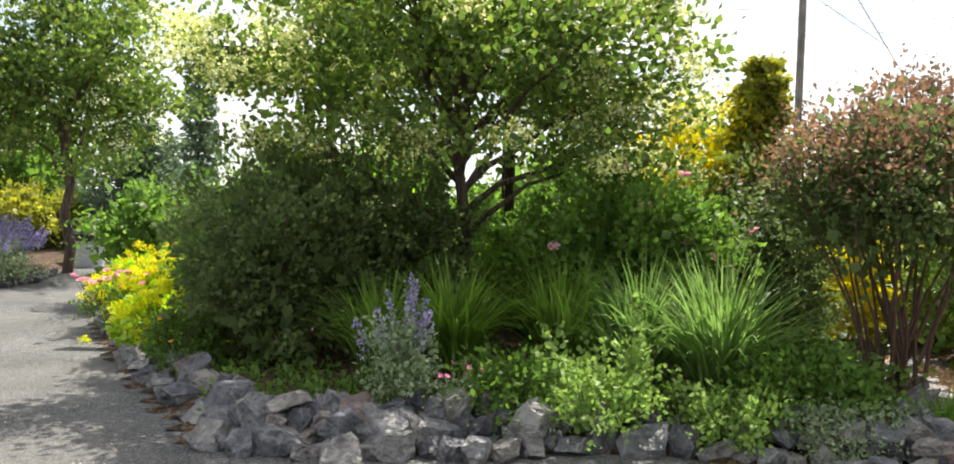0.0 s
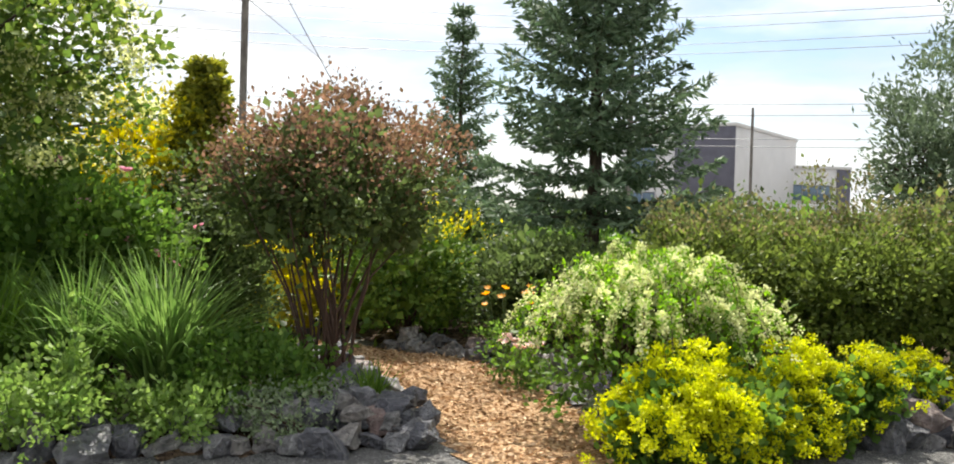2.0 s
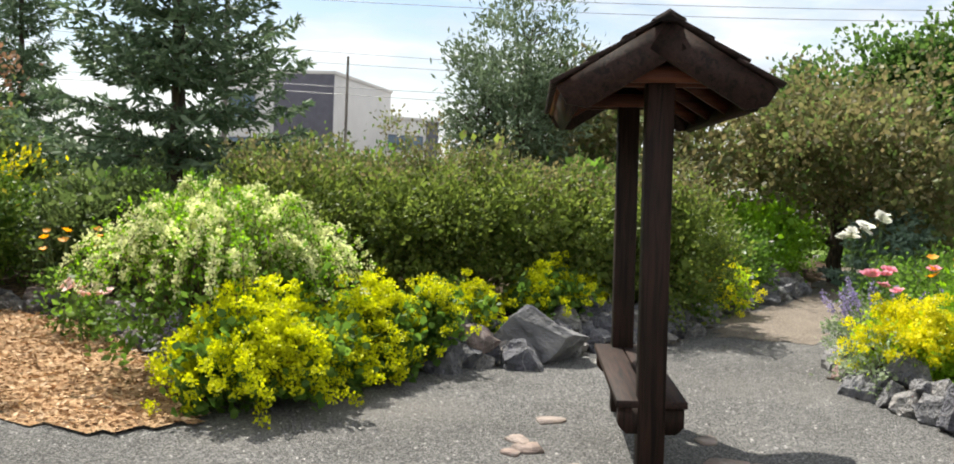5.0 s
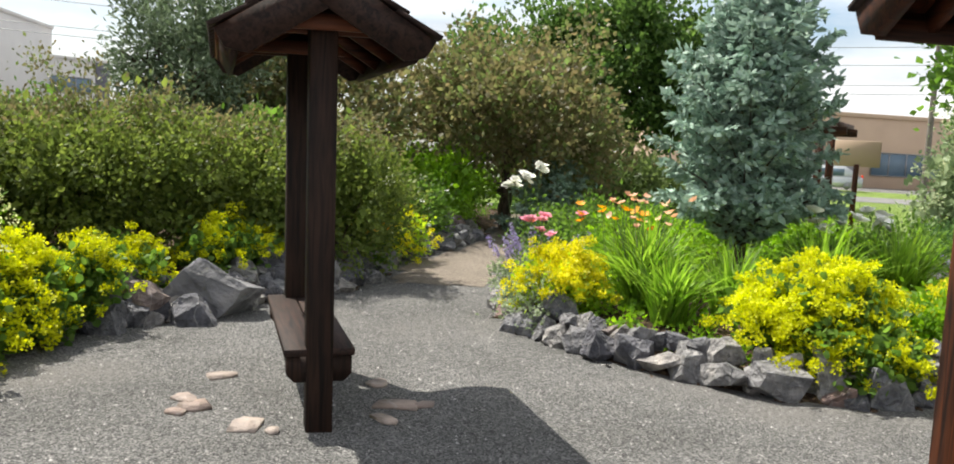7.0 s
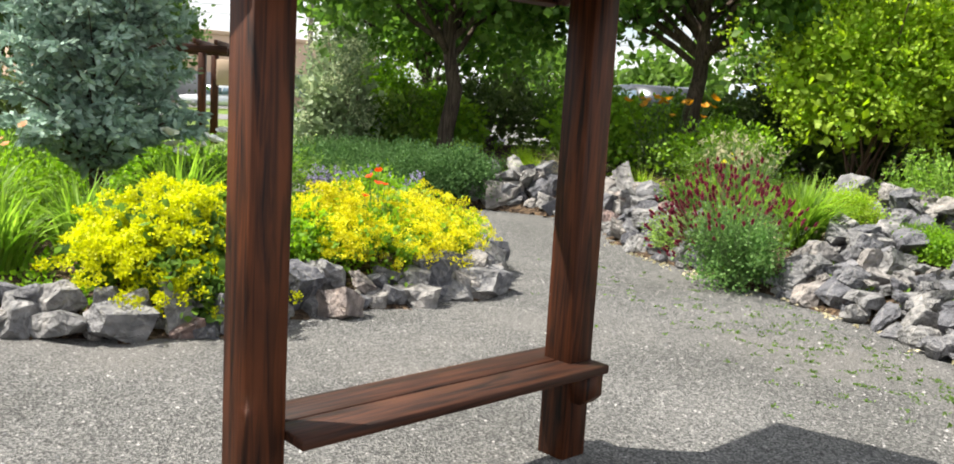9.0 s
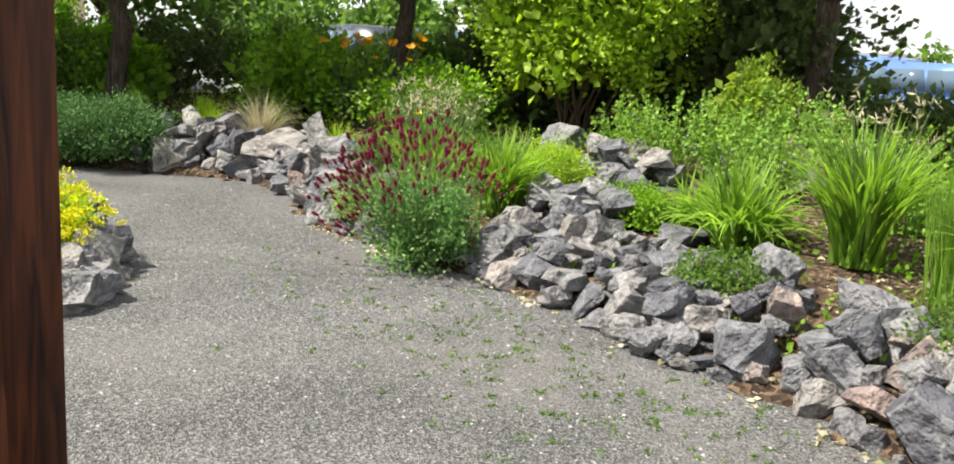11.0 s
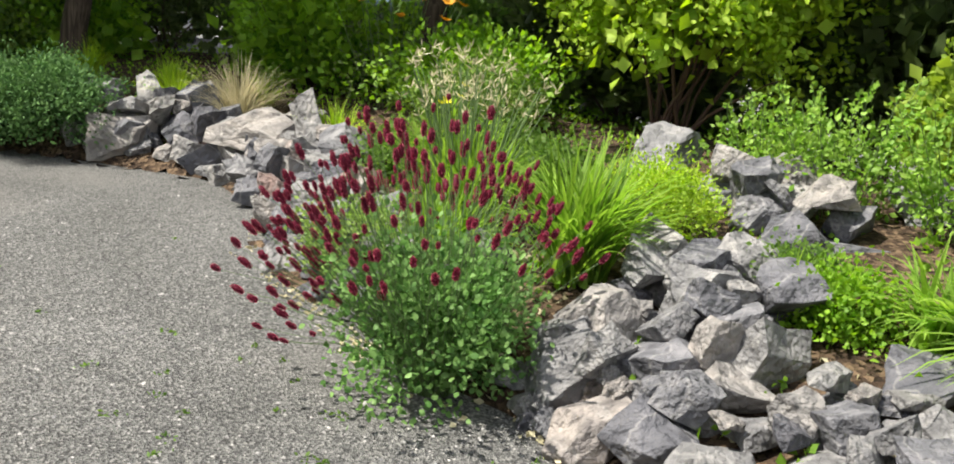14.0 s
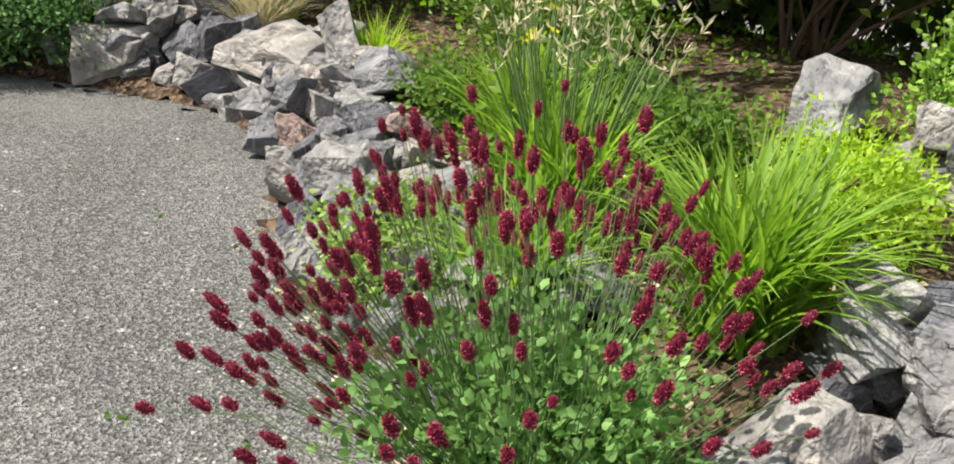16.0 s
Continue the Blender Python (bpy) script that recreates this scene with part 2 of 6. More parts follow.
L_BLUE = leaf_mat("needle_blue", (0.17, 0.26, 0.20), (0.36, 0.47, 0.39), 0.2)
L_CEDAR = leaf_mat("cedar_green", (0.075, 0.150, 0.030), (0.210, 0.300, 0.053), 0.25)
L_HEDGE = leaf_mat("leaf_hedge", (0.085, 0.125, 0.03), (0.20, 0.245, 0.06), 0.45)
L_SAGE = leaf_mat("leaf_sage", (0.168, 0.228, 0.120), (0.336, 0.396, 0.240), 0.35)
L_BURNET = leaf_mat("leaf_burnet", (0.08, 0.18, 0.045), (0.23, 0.38, 0.12), 0.4)
L_BLADE = leaf_mat("blade_green", (0.12, 0.23, 0.03), (0.30, 0.45, 0.075), 0.5)
L_BLADE_D = leaf_mat("blade_dark", (0.10, 0.18, 0.03), (0.21, 0.33, 0.06), 0.5)
L_BLADE_S = leaf_mat("blade_soft_green", (0.10, 0.18, 0.045), (0.23, 0.34, 0.10), 0.4)
L_STRAW = leaf_mat("straw", (0.38, 0.34, 0.20), (0.62, 0.56, 0.38), 0.3)
F_YELLOW = leaf_mat("petal_yellow", (0.50, 0.48, 0.010), (0.78, 0.72, 0.03), 0.3)
F_ACID = leaf_mat("petal_acid_yellow", (0.42, 0.46, 0.008), (0.70, 0.70, 0.02), 0.35)
F_CREAM = leaf_mat("petal_cream", (0.55, 0.58, 0.34), (0.80, 0.80, 0.55), 0.35)
F_WHITE = leaf_mat("petal_white", (0.75, 0.75, 0.70), (0.88, 0.88, 0.84), 0.3)
F_PINK = leaf_mat("petal_pink", (0.68, 0.24, 0.38), (0.82, 0.48, 0.56), 0.35)
F_PALE = leaf_mat("petal_pale_pink", (0.78, 0.55, 0.52), (0.88, 0.74, 0.70), 0.3)
F_MAGENTA = leaf_mat("petal_magenta", (0.55, 0.05, 0.20), (0.75, 0.16, 0.40), 0.35)
F_RED = leaf_mat("petal_red", (0.6, 0.04, 0.02), (0.8, 0.12, 0.03), 0.35)
F_ORANGE = leaf_mat("petal_orange", (0.78, 0.28, 0.02), (0.88, 0.48, 0.06), 0.35)
F_PEACH = leaf_mat("petal_peach", (0.72, 0.38, 0.24), (0.85, 0.58, 0.42), 0.35)
F_LAV = leaf_mat("petal_lavender", (0.23, 0.19, 0.36), (0.38, 0.33, 0.52), 0.35)
F_WINE = leaf_mat("burnet_wine", (0.10, 0.008, 0.022), (0.31, 0.03, 0.07), 0.2, c3=(0.60, 0.15, 0.22))

# ---- builders ----
class Bag:
    """Collects triangles for one mesh."""
    def __init__(self):
        self.v, self.f, self.n = [], [], 0

    def add(self, v, f):
        v, f = np.asarray(v, float).reshape(-1, 3), np.asarray(f, int).reshape(-1, 3)
        self.v.append(v)
        self.f.append(f + self.n)
        self.n += len(v)

    def mesh(self, name):
        v, f = np.concatenate(self.v), np.concatenate(self.f)
        me = bpy.data.meshes.new(name)
        me.vertices.add(len(v))
        me.vertices.foreach_set("co", v.ravel())
        me.loops.add(f.size)
        me.loops.foreach_set("vertex_index", f.ravel())
        me.polygons.add(len(f))
        me.polygons.foreach_set("loop_start", np.arange(len(f)) * 3)
        me.polygons.foreach_set("loop_total", np.full(len(f), 3))
        me.update(calc_edges=True)
        return me


def thing(name, x, y, z, label, category, group="", turn=0.0, kind=""):
    ob = new(name)
    ob.empty_display_size = 0.1
    ob.matrix_world = pose(x, y, z, 0, 0, turn)
    return tagged(ob, label, category, group, kind)


def part(name, shape, material, parent, label="", smooth=False, at=None, kind=""):
    me = shape.mesh(name) if isinstance(shape, Bag) else shape
    if not me.materials:
        me.materials.append(material)
    if smooth:
        me.polygons.foreach_set("use_smooth", np.ones(len(me.polygons), bool))
    ob = new(name, me)
    ob.parent = parent
    if at is not None:
        ob.matrix_basis = at
    return tagged(ob, label, kind=kind)


def unit(a):
    return a / np.maximum(np.linalg.norm(a, axis=-1, keepdims=True), 1e-9)


def leaves(bag, p, d, size, wide, rng, fold=0.3, oval=False):
    """Folded leaf blades from points p along directions d."""
    n = len(p)
    size = np.broadcast_to(size, n)[:, None] * rng.uniform(0.7, 1.25, (n, 1))
    s = unit(np.cross(d, rng.normal(size=(n, 3))))
    up = np.cross(s, d)
    if oval:
        a, b2 = p + d * size * 0.3, p + d * size * 0.68
        lift = up * size * wide * fold
        v = np.stack([p, a + s * size * wide * 0.85 + lift, b2 + s * size * wide * 0.8 + lift, p + d * size, b2 - s * size * wide * 0.8 + lift,
                      a - s * size * wide * 0.85 + lift], 1)
        f = np.array([[0, 1, 2], [0, 2, 3], [0, 3, 4], [0, 4, 5]])
        k = 6
    else:
        mid = p + d * size * 0.48
        lift = up * size * wide * fold
        v = np.stack([p, mid + s * size * wide + lift, p + d * size, mid - s * size * wide + lift], 1)
        f = np.array([[0, 1, 2], [0, 2, 3]])
        k = 4
    bag.add(v, (f[None] + (np.arange(n) * k)[:, None, None]))


def tube(bag, pts, r0, r1, sides=6):
    pts = np.asarray(pts, float)
    n = len(pts)
    d = unit(np.gradient(pts, axis=0))
    ref = np.array([0.31, 0.87, 0.38]) if abs(d[0, 2]) > 0.5 else np.array([0, 0, 1.0])
    s = unit(np.cross(d, ref))
    u = np.cross(s, d)
    a = np.arange(sides) * 2 * np.pi / sides
    r = np.linspace(r0, r1, n)[:, None, None]
    ring = pts[:, None] + r * (s[:, None] * np.cos(a)[None, :, None] + u[:, None] * np.sin(a)[None, :, None])
    i, j = np.meshgrid(np.arange(n - 1), np.arange(sides), indexing="ij")
    q = [i * sides + j, i * sides + (j + 1) % sides, (i + 1) * sides + (j + 1) % sides, (i + 1) * sides + j]
    f = np.concatenate([np.stack([q[0], q[1], q[2]], -1).reshape(-1, 3), np.stack([q[0], q[2], q[3]], -1).reshape(-1, 3)])
    bag.add(ring.reshape(-1, 3), f)


def arc(a, b, sag, n=6, rng=None, wob=0.0):
    a, b = np.asarray(a, float), np.asarray(b, float)
    t = np.linspace(0, 1, n)[:, None]
    p = a + (b - a) * t
    p[:, 2] += sag * 4 * (t * (1 - t))[:, 0]
    if rng is not None:
        p[1:-1] += rng.normal(0, wob, (n - 2, 3))
    return p


def box(bag, x0, y0, z0, x1, y1, z1, bevel=0.0):
    """A box with eased edges."""
    bm = bmesh.new()
    bmesh.ops.create_cube(bm, size=1)
    for v in bm.verts:
        v.co = Vector(((x0 + x1) / 2 + v.co.x * (x1 - x0), (y0 + y1) / 2 + v.co.y * (y1 - y0), (z0 + z1) / 2 + v.co.z * (z1 - z0)))
    if bevel:
        bmesh.ops.bevel(bm, geom=bm.edges[:], offset=bevel, segments=1, affect="EDGES")
    bmesh.ops.triangulate(bm, faces=bm.faces[:])
    bm.verts.index_update()
    bag.add([v.co[:] for v in bm.verts], [[v.index for v in f.verts] for f in bm.faces])
    bm.free()


def prism(bag, outline, axis0, axis1, lift, depth, origin=(0, 0, 0)):
    """An outline (convex, in the plane of two axes) given a depth along lift."""
    o, a, b, c = (np.asarray(q, float) for q in (origin, axis0, axis1, lift))
    pts = np.array([o + a * x + b * y for x, y in outline])
    n = len(pts)
    v = np.concatenate([pts, pts + c * depth])
    f = [[0, i, i + 1] for i in range(1, n - 1)] + [[n, n + i + 1, n + i] for i in range(1, n - 1)]
    for i in range(n):
        j = (i + 1) % n
        f += [[i, n + i, n + j], [i, n + j, j]]
    bag.add(v, f)


def box_part(name, dims, material, parent, bevel=0.004, label="", at=None):
    g = Bag()
    box(g, *dims, bevel)
    return part(name, g, material, parent, label, at=at)


# ---- lie of the land ----
BED_TREE = np.array([(-1.75, 5.7), (-0.7, 5.75), (0.3, 5.85), (1.3, 5.85), (2.0, 5.6), (2.6, 5.4), (3.1, 5.25), (3.45, 5.2), (3.6, 5.9), (4.0, 6.9), (4.35, 8.4),
                     (4.2, 9.6), (3.4, 11.5), (1, 13), (-2, 14.3), (-5.4, 15.4), (-6.6, 15.2), (-5.3, 12.2), (-3.75, 9.1), (-2.9, 7.6)])
BED_HEDGE = np.array([(4.3, 4.25), (5.2, 3.85), (5.8, 3.9), (6.2, 3.5), (6.8, 3.35), (7.5, 3.1), (8.6, 2.65), (9.4, 2.5), (11.2, 2.7), (13, 2.45), (15, 2.35),
                      (22, 3), (22, 12), (12, 14), (5.6, 12), (5.2, 9.3), (5.7, 8.1), (5.65, 7.5), (5.25, 6.3), (4.75, 5.2), (4.15, 4.55)])
BED_ISLAND = np.array([(8.6, 1.0), (7.9, 0.8), (7.4, 0.45), (7.0, 0.1), (6.75, -0.3), (6.4, -0.9), (6.25, -1.7), (6.65, -2.6), (6.85, -3.6), (7.1, -4.35),
                       (8.1, -4.75), (9.5, -5.1), (12, -4.6), (13.5, -3), (14, -1), (13.4, 1.2), (11, 1.3), (9.8, 1.15)])
BED_WALL = np.array([(1.2, -5.2), (2.6, -5.95), (3.6, -6.35), (4.5, -6.5), (5.3, -6.65), (6.1, -6.75), (7.1, -6.6), (8.0, -6.7), (9.1, -6.8), (10.4, -7.4),
                     (11.4, -7.3), (12.2, -6.7), (13, -6.0), (14.5, -5.2), (16, -4.8), (20, -6), (22, -14), (6, -15), (-2, -14), (-1.5, -6)])
BED_FAR = np.array([(-7.7, 14.2), (-7.5, 15.4), (-8.1, 17.3), (-9.0, 22), (-16, 28), (-22, 22), (-14, 13), (-9, 12.5)])
CHIP_PATH = np.array([(3.3, 4.75), (3.45, 4.1), (4.0, 3.85), (4.35, 4.25), (4.8, 5.2), (5.3, 6.35), (5.7, 7.5), (5.6, 8.3), (5.1, 9.4), (4.4, 11), (3.9, 10.6),
                      (4.4, 8.6), (4.05, 6.9), (3.65, 5.8)])
BEDS = [(BED_TREE, 0.22, 0.35), (BED_HEDGE, 0.25, 0.3), (BED_ISLAND, 0.28, 0.3), (BED_WALL, 0.72, 0.44), (BED_FAR, 0.2, 0.3)]


def inside(poly, x, y):
    c = np.zeros(np.shape(x), bool)
    for (x0, y0), (x1, y1) in zip(poly, np.roll(poly, -1, 0)):
        c ^= ((y0 > y) != (y1 > y)) & (x < (x1 - x0) * (y - y0) / (y1 - y0 + 1e-12) + x0)
    return c


def edge_dist(poly, x, y):
    best = np.full(np.shape(x), 1e9)
    for (x0, y0), (x1, y1) in zip(poly, np.roll(poly, -1, 0)):
        dx, dy = x1 - x0, y1 - y0
        t = np.clip(((x - x0) * dx + (y - y0) * dy) / (dx * dx + dy * dy), 0, 1)
        best = np.minimum(best, np.hypot(x - x0 - t * dx, y - y0 - t * dy))
    return best


def bed_height(bed, x, y):
    poly, top, slope = bed
    d = edge_dist(poly, x, y)
    h = top * (1 - np.exp(-d * slope / top)) + 0.02
    return h - 0.08 * np.exp(-d / 0.09) + 0.03 * np.sin(x * 2.1 + y) * np.minimum(d, 1)


def land(x, y):
    for bed in BEDS:
        if inside(bed[0], np.array(x), np.array(y)):
            return float(bed_height(bed, np.array(x), np.array(y)))
    return 0.0


def sheet(name, poly, material, height, step, label, category):
    """A patch of ground laid over the gravel within an outline."""
    x0, y0 = poly.min(0) - step
    x1, y1 = poly.max(0) + step
    xs, ys = np.arange(x0, x1 + step, step), np.arange(y0, y1 + step, step)
    gx, gy = np.meshgrid(xs, ys, indexing="ij")
    keep = inside(poly, gx[:-1, :-1] + step / 2, gy[:-1, :-1] + step / 2)
    z = height(gx, gy)
    n = len(ys)
    idx = np.arange(len(xs) * n).reshape(len(xs), n)
    a, b, c, d = idx[:-1, :-1][keep], idx[1:, :-1][keep], idx[1:, 1:][keep], idx[:-1, 1:][keep]
    g = Bag()
    g.add(np.stack([gx, gy, z], -1).reshape(-1, 3), np.concatenate([np.stack([a, b, c], -1), np.stack([a, c, d], -1)]))
    me = g.mesh(name)
    me.materials.append(material)
    me.polygons.foreach_set("use_smooth", np.ones(len(me.polygons), bool))
    bm = bmesh.new()
    bm.from_mesh(me)
    bmesh.ops.delete(bm, geom=[v for v in bm.verts if not v.link_faces], context="VERTS")
    bm.to_mesh(me)
    bm.free()
    return tagged(new(name, me), label, category, kind="structure")


g = Bag()
ring = np.array([0, 6, 14, 40, 120, 600, 2500.0])
ang = np.arange(48) * 2 * np.pi / 48
v = [(5, -1, 0)] + [(5 + r * math.cos(a), -1 + r * math.sin(a), 0) for r in ring[1:] for a in ang]
f = [[0, 1 + j, 1 + (j + 1) % 48] for j in range(48)]
for i in range(len(ring) - 2):
    for j in range(48):
        p, q, k = 1 + i * 48 + j, 1 + i * 48 + (j + 1) % 48, 48
        f += [[p, p + k, q + k], [p, q + k, q]]
g.add(v, f)
me = g.mesh("ground")
me.materials.append(GRAVEL)
tagged(new("ground", me), "grey crushed-stone gravel ground with paler worn patches", "ground", kind="structure")

for i, (bed, label) in enumerate(zip(BEDS, ["dark soil bed under the flowering tree", "dark soil bed under the long hedge", "dark soil island bed ringed with stones",
                                            "rising soil bed behind the tumbled stone wall", "soil bed beside the far gravel path"])):
    sheet("soil_bed", bed[0], SOIL, lambda x, y, bed=bed: bed_height(bed, x, y), 0.16, label, "flower bed")
sheet("chip_path", CHIP_PATH, MULCH, lambda x, y: 0.012 + 0.012 * np.sin(3 * x) * np.sin(2.7 * y), 0.1, "tan wood-chip path curving between the beds", "path")
FOOTPATH = np.array([(9.6, 2.35), (9.9, 1.3), (11, 1.45), (13.4, 1.35), (15.4, 1.1), (22, 1.0), (22, 2.9), (15, 2.25), (13, 2.35), (11.2, 2.6)])
sheet("footpath", FOOTPATH, ground_mat("sandy_gravel", [(0, (0.12, 0.10, 0.085)), (0.5, (0.22, 0.19, 0.16)), (1, (0.34, 0.30, 0.26))], 90, 0.012), lambda x, y: 0.006 + 0 * x, 0.12,
      "sandy tan worn gravel path between hedge and island", "path")
sheet("lawn", np.array([(14.5, -4.2), (18, -4.5), (24, -7), (60, -30), (60, 14), (30, 8), (23, 3), (15.5, 1)]), LAWN, lambda x, y: 0.008 + 0 * x, 0.8, "mown green lawn beyond the garden", "lawn")
sheet("road", np.array([(40, -40), (47, -40), (52, 30), (45, 30)]), ASPHALT, lambda x, y: 0.02 + 0 * x, 1.0, "pale asphalt road beyond the lawn", "road")
LOT = np.array([(-4, -16), (22, -15), (30, -9), (40, -20), (38, -40), (0, -45), (-8, -30)])
sheet("parking", LOT, ASPHALT, lambda x, y: 0.36 * (1 - np.exp(-edge_dist(LOT, x, y))), 1.0, "grey asphalt parking area behind the trees", "parking lot")


# ---- timber bench shelters ----
def shelter(x, y, turn, label, length=1.5, upright=TIMBER, plank=TIMBER_X, rise=0.0, lean=0.0, thick=0.07, inset=0.0):
    """Two posts with a plank bench between them under a small shingled gable roof; the local x axis runs from post to post."""
    root = thing("bench_shelter", x, y, 0, label, "garden bench", "roofed timber benches", turn)
    root.matrix_world = pose(x, y, 0, lean, 0, turn)
    h, ridge, eave, half, over = 2.10 + rise, 2.39 + rise, 2.07 + rise, 0.52, 0.26
    for px in (0, length):
        box_part("post", (-thick, -thick, -0.05, thick, thick, h), upright, root, 0.006, at=pose(px, 0, 0))
    for y0, y1 in ((-0.185, -0.005), (0.005, 0.185)):
        box_part("seat_plank", (-length / 2 - thick + 0.004 + inset, y0, 0.41, length / 2 + thick - 0.004, y1, 0.45), plank, root, 0.005, at=pose(length / 2, 0, 0))
    for px in ((0, length) if inset == 0 else (length,)):
        g = Bag()
        prism(g, [(-0.17, 0.41), (-0.17, 0.31), (-0.13, 0.27), (0.13, 0.27), (0.17, 0.31), (0.17, 0.41)], (0, 1, 0), (0, 0, 1), (1, 0, 0), 0.1, (px - 0.05, 0, 0))
        part("seat_bearer", g, upright, root)
    for px in (-0.13, 0.09, length - 0.13, length + 0.09):
        box_part("tie_beam", (-0.02, -0.3, h - 0.015, 0.02, 0.3, h + 0.07), TIMBER_RED, root, 0.004, "reddish tie beam", at=pose(px + 0.02, 0, 0))
    for px in (0, length):
        g = Bag()
        prism(g, [(-0.36, h + 0.02), (0.36, h + 0.02), (0, ridge - 0.05)], (0, 1, 0), (0, 0, 1), (1, 0, 0), 0.024, (px - 0.012, 0, 0))
        part("gable_board", g, upright, root)
    k = math.atan2(ridge - eave, half)
    run = math.hypot(ridge - eave, half)
    for side in (-1, 1):
        down = (0, side * math.cos(k), -math.sin(k))
        nrm = (0, side * math.sin(k), math.cos(k))
        g = Bag()
        prism(g, [(0, 0), (run, 0), (run, 0.025), (0, 0.025)], down, nrm, (1, 0, 0), length + 2 * over - 0.06, (-over + 0.03, 0, ridge - 0.035))
        part("roof_deck", g, TIMBER_RED, root)
        for px in (-over, length + over - 0.04):
            g = Bag()
            prism(g, [(0.0, -0.17), (run - 0.06, -0.17), (run + 0.02, -0.10), (run + 0.02, 0.0), (0.0, 0.0)], down, nrm, (1, 0, 0), 0.04, (px, 0, ridge - 0.012))
            part("bargeboard", g, plank, root)
        g = Bag()
        prism(g, [(run - 0.03, -0.14), (run, -0.14), (run, -0.01), (run - 0.03, -0.01)], down, nrm, (1, 0, 0), length + 2 * over - 0.08, (-over + 0.04, 0, ridge - 0.012))
        part("eave_board", g, plank, root)
        rng = np.random.default_rng(7 + side)
        for course in range(3):
            s0, s1 = run * course / 3 - 0.02, run * (course + 1) / 3 + 0.035
            xx = -over - 0.02
            while xx < length + over:
                w = min(rng.uniform(0.12, 0.2), length + over + 0.02 - xx)
                g = Bag()
                lift = rng.uniform(0.0, 0.004)
                prism(g, [(s0, 0.002 + lift), (s1, 0.012 + lift), (s1, 0.034 + lift), (s0, 0.016 + lift)], down, nrm, (1, 0, 0), w - 0.006, (xx, 0, ridge - 0.008))
                part("shingle", g, SHINGLE, root)
                xx += w
    g = Bag()
    prism(g, [(-0.08, -0.05), (0, 0), (0.08, -0.05), (0.08, -0.035), (0, 0.014), (-0.08, -0.035)], (0, 1, 0), (0, 0, 1), (1, 0, 0), length + 2 * over + 0.04, (-over - 0.02, 0, ridge + 0.02))
    part("ridge_cap", g, SHINGLE, root)
    for side in (-1, 1):
        for px in np.linspace(0.0, length, 4):
            g = Bag()
            prism(g, [(0.04, -0.11), (run - 0.03, -0.11), (run - 0.03, -0.028), (0.04, -0.028)], (0, side * math.cos(k), -math.sin(k)), (0, side * math.sin(k), math.cos(k)),
                  (1, 0, 0), 0.035, (px - 0.018, 0, ridge - 0.012))
            part("rafter", g, TIMBER_RED, root)
    return root


# backlit bench: its shade is put into darker timber colours than its twin's
shelter(4.69, 1.285, math.degrees(math.atan2(0.69, 1.34)), "stained timber bench, darkened for shade, between two posts under a gabled roof", 1.5, TIMBER_DARK, TIMBER_DARK_X, lean=-1.5)
shelter(3.55, -1.50, math.degrees(math.atan2(-1.52, 0.47)), "sunlit reddish timber bench between two posts under a roof", 1.58, rise=0.1, thick=0.077, inset=0.15)


# ---- stones ----
def rock_mesh(seed, flat=1.0):
    """A split block: a box cleaved by random planes, its edges chipped and its faces uneven."""
    rng = np.random.default_rng(seed + 7)
    bm = bmesh.new()
    bmesh.ops.create_cube(bm, size=1)
    dims = np.array([1.0, rng.uniform(0.68, 0.92), rng.uniform(0.55, 0.8) * flat])
    for v in bm.verts:
        v.co = Vector(np.array(v.co) * dims * rng.uniform(0.85, 1.0, 3))
    for _ in range(rng.integers(7, 12)):
        d = unit(rng.normal(size=3) * np.array([1, 1, 0.8]))
        reach = max(float(np.dot(np.array(v.co), d)) for v in bm.verts)
        bmesh.ops.bisect_plane(bm, geom=bm.verts[:] + bm.edges[:] + bm.faces[:], plane_co=Vector(d * reach * rng.uniform(0.45, 0.8)), plane_no=Vector(d), clear_outer=True)
        pts = [v.co.copy() for v in bm.verts]
        bm.clear()
        for q in pts:
            bm.verts.new(q)
        bmesh.ops.remove_doubles(bm, verts=bm.verts[:], dist=0.03)
        hull = bmesh.ops.convex_hull(bm, input=bm.verts[:])
        bmesh.ops.delete(bm, geom=list({g for g in hull["geom_interior"] + hull["geom_unused"] if isinstance(g, bmesh.types.BMVert)}), context="VERTS")
        bmesh.ops.dissolve_limit(bm, angle_limit=0.08, verts=bm.verts[:], edges=bm.edges[:])
    bmesh.ops.bevel(bm, geom=bm.edges[:], offset=0.007, segments=1, affect="EDGES")
    bmesh.ops.triangulate(bm, faces=bm.faces[:])
    bmesh.ops.subdivide_edges(bm, edges=[e for e in bm.edges if e.calc_length() > 0.26], cuts=1)
    bmesh.ops.triangulate(bm, faces=bm.faces[:])
    for v in bm.verts:
        v.co += v.co.normalized() * (0.10 * noise.noise(v.co * 3.5 + Vector((seed * 3.1, 0, 0))) + 0.05 * noise.noise(v.co * 9 + Vector((0, seed * 1.7, 0))))
    span = np.ptp(np.array([v.co[:] for v in bm.verts]), axis=0)
    for v in bm.verts:
        v.co = Vector(np.array(v.co) / span * dims * np.array([1, 1, 1.05]))
    me = bpy.data.meshes.new("stone")
    bm.to_mesh(me)
    bm.free()
    me.materials.append(STONE)
    return me


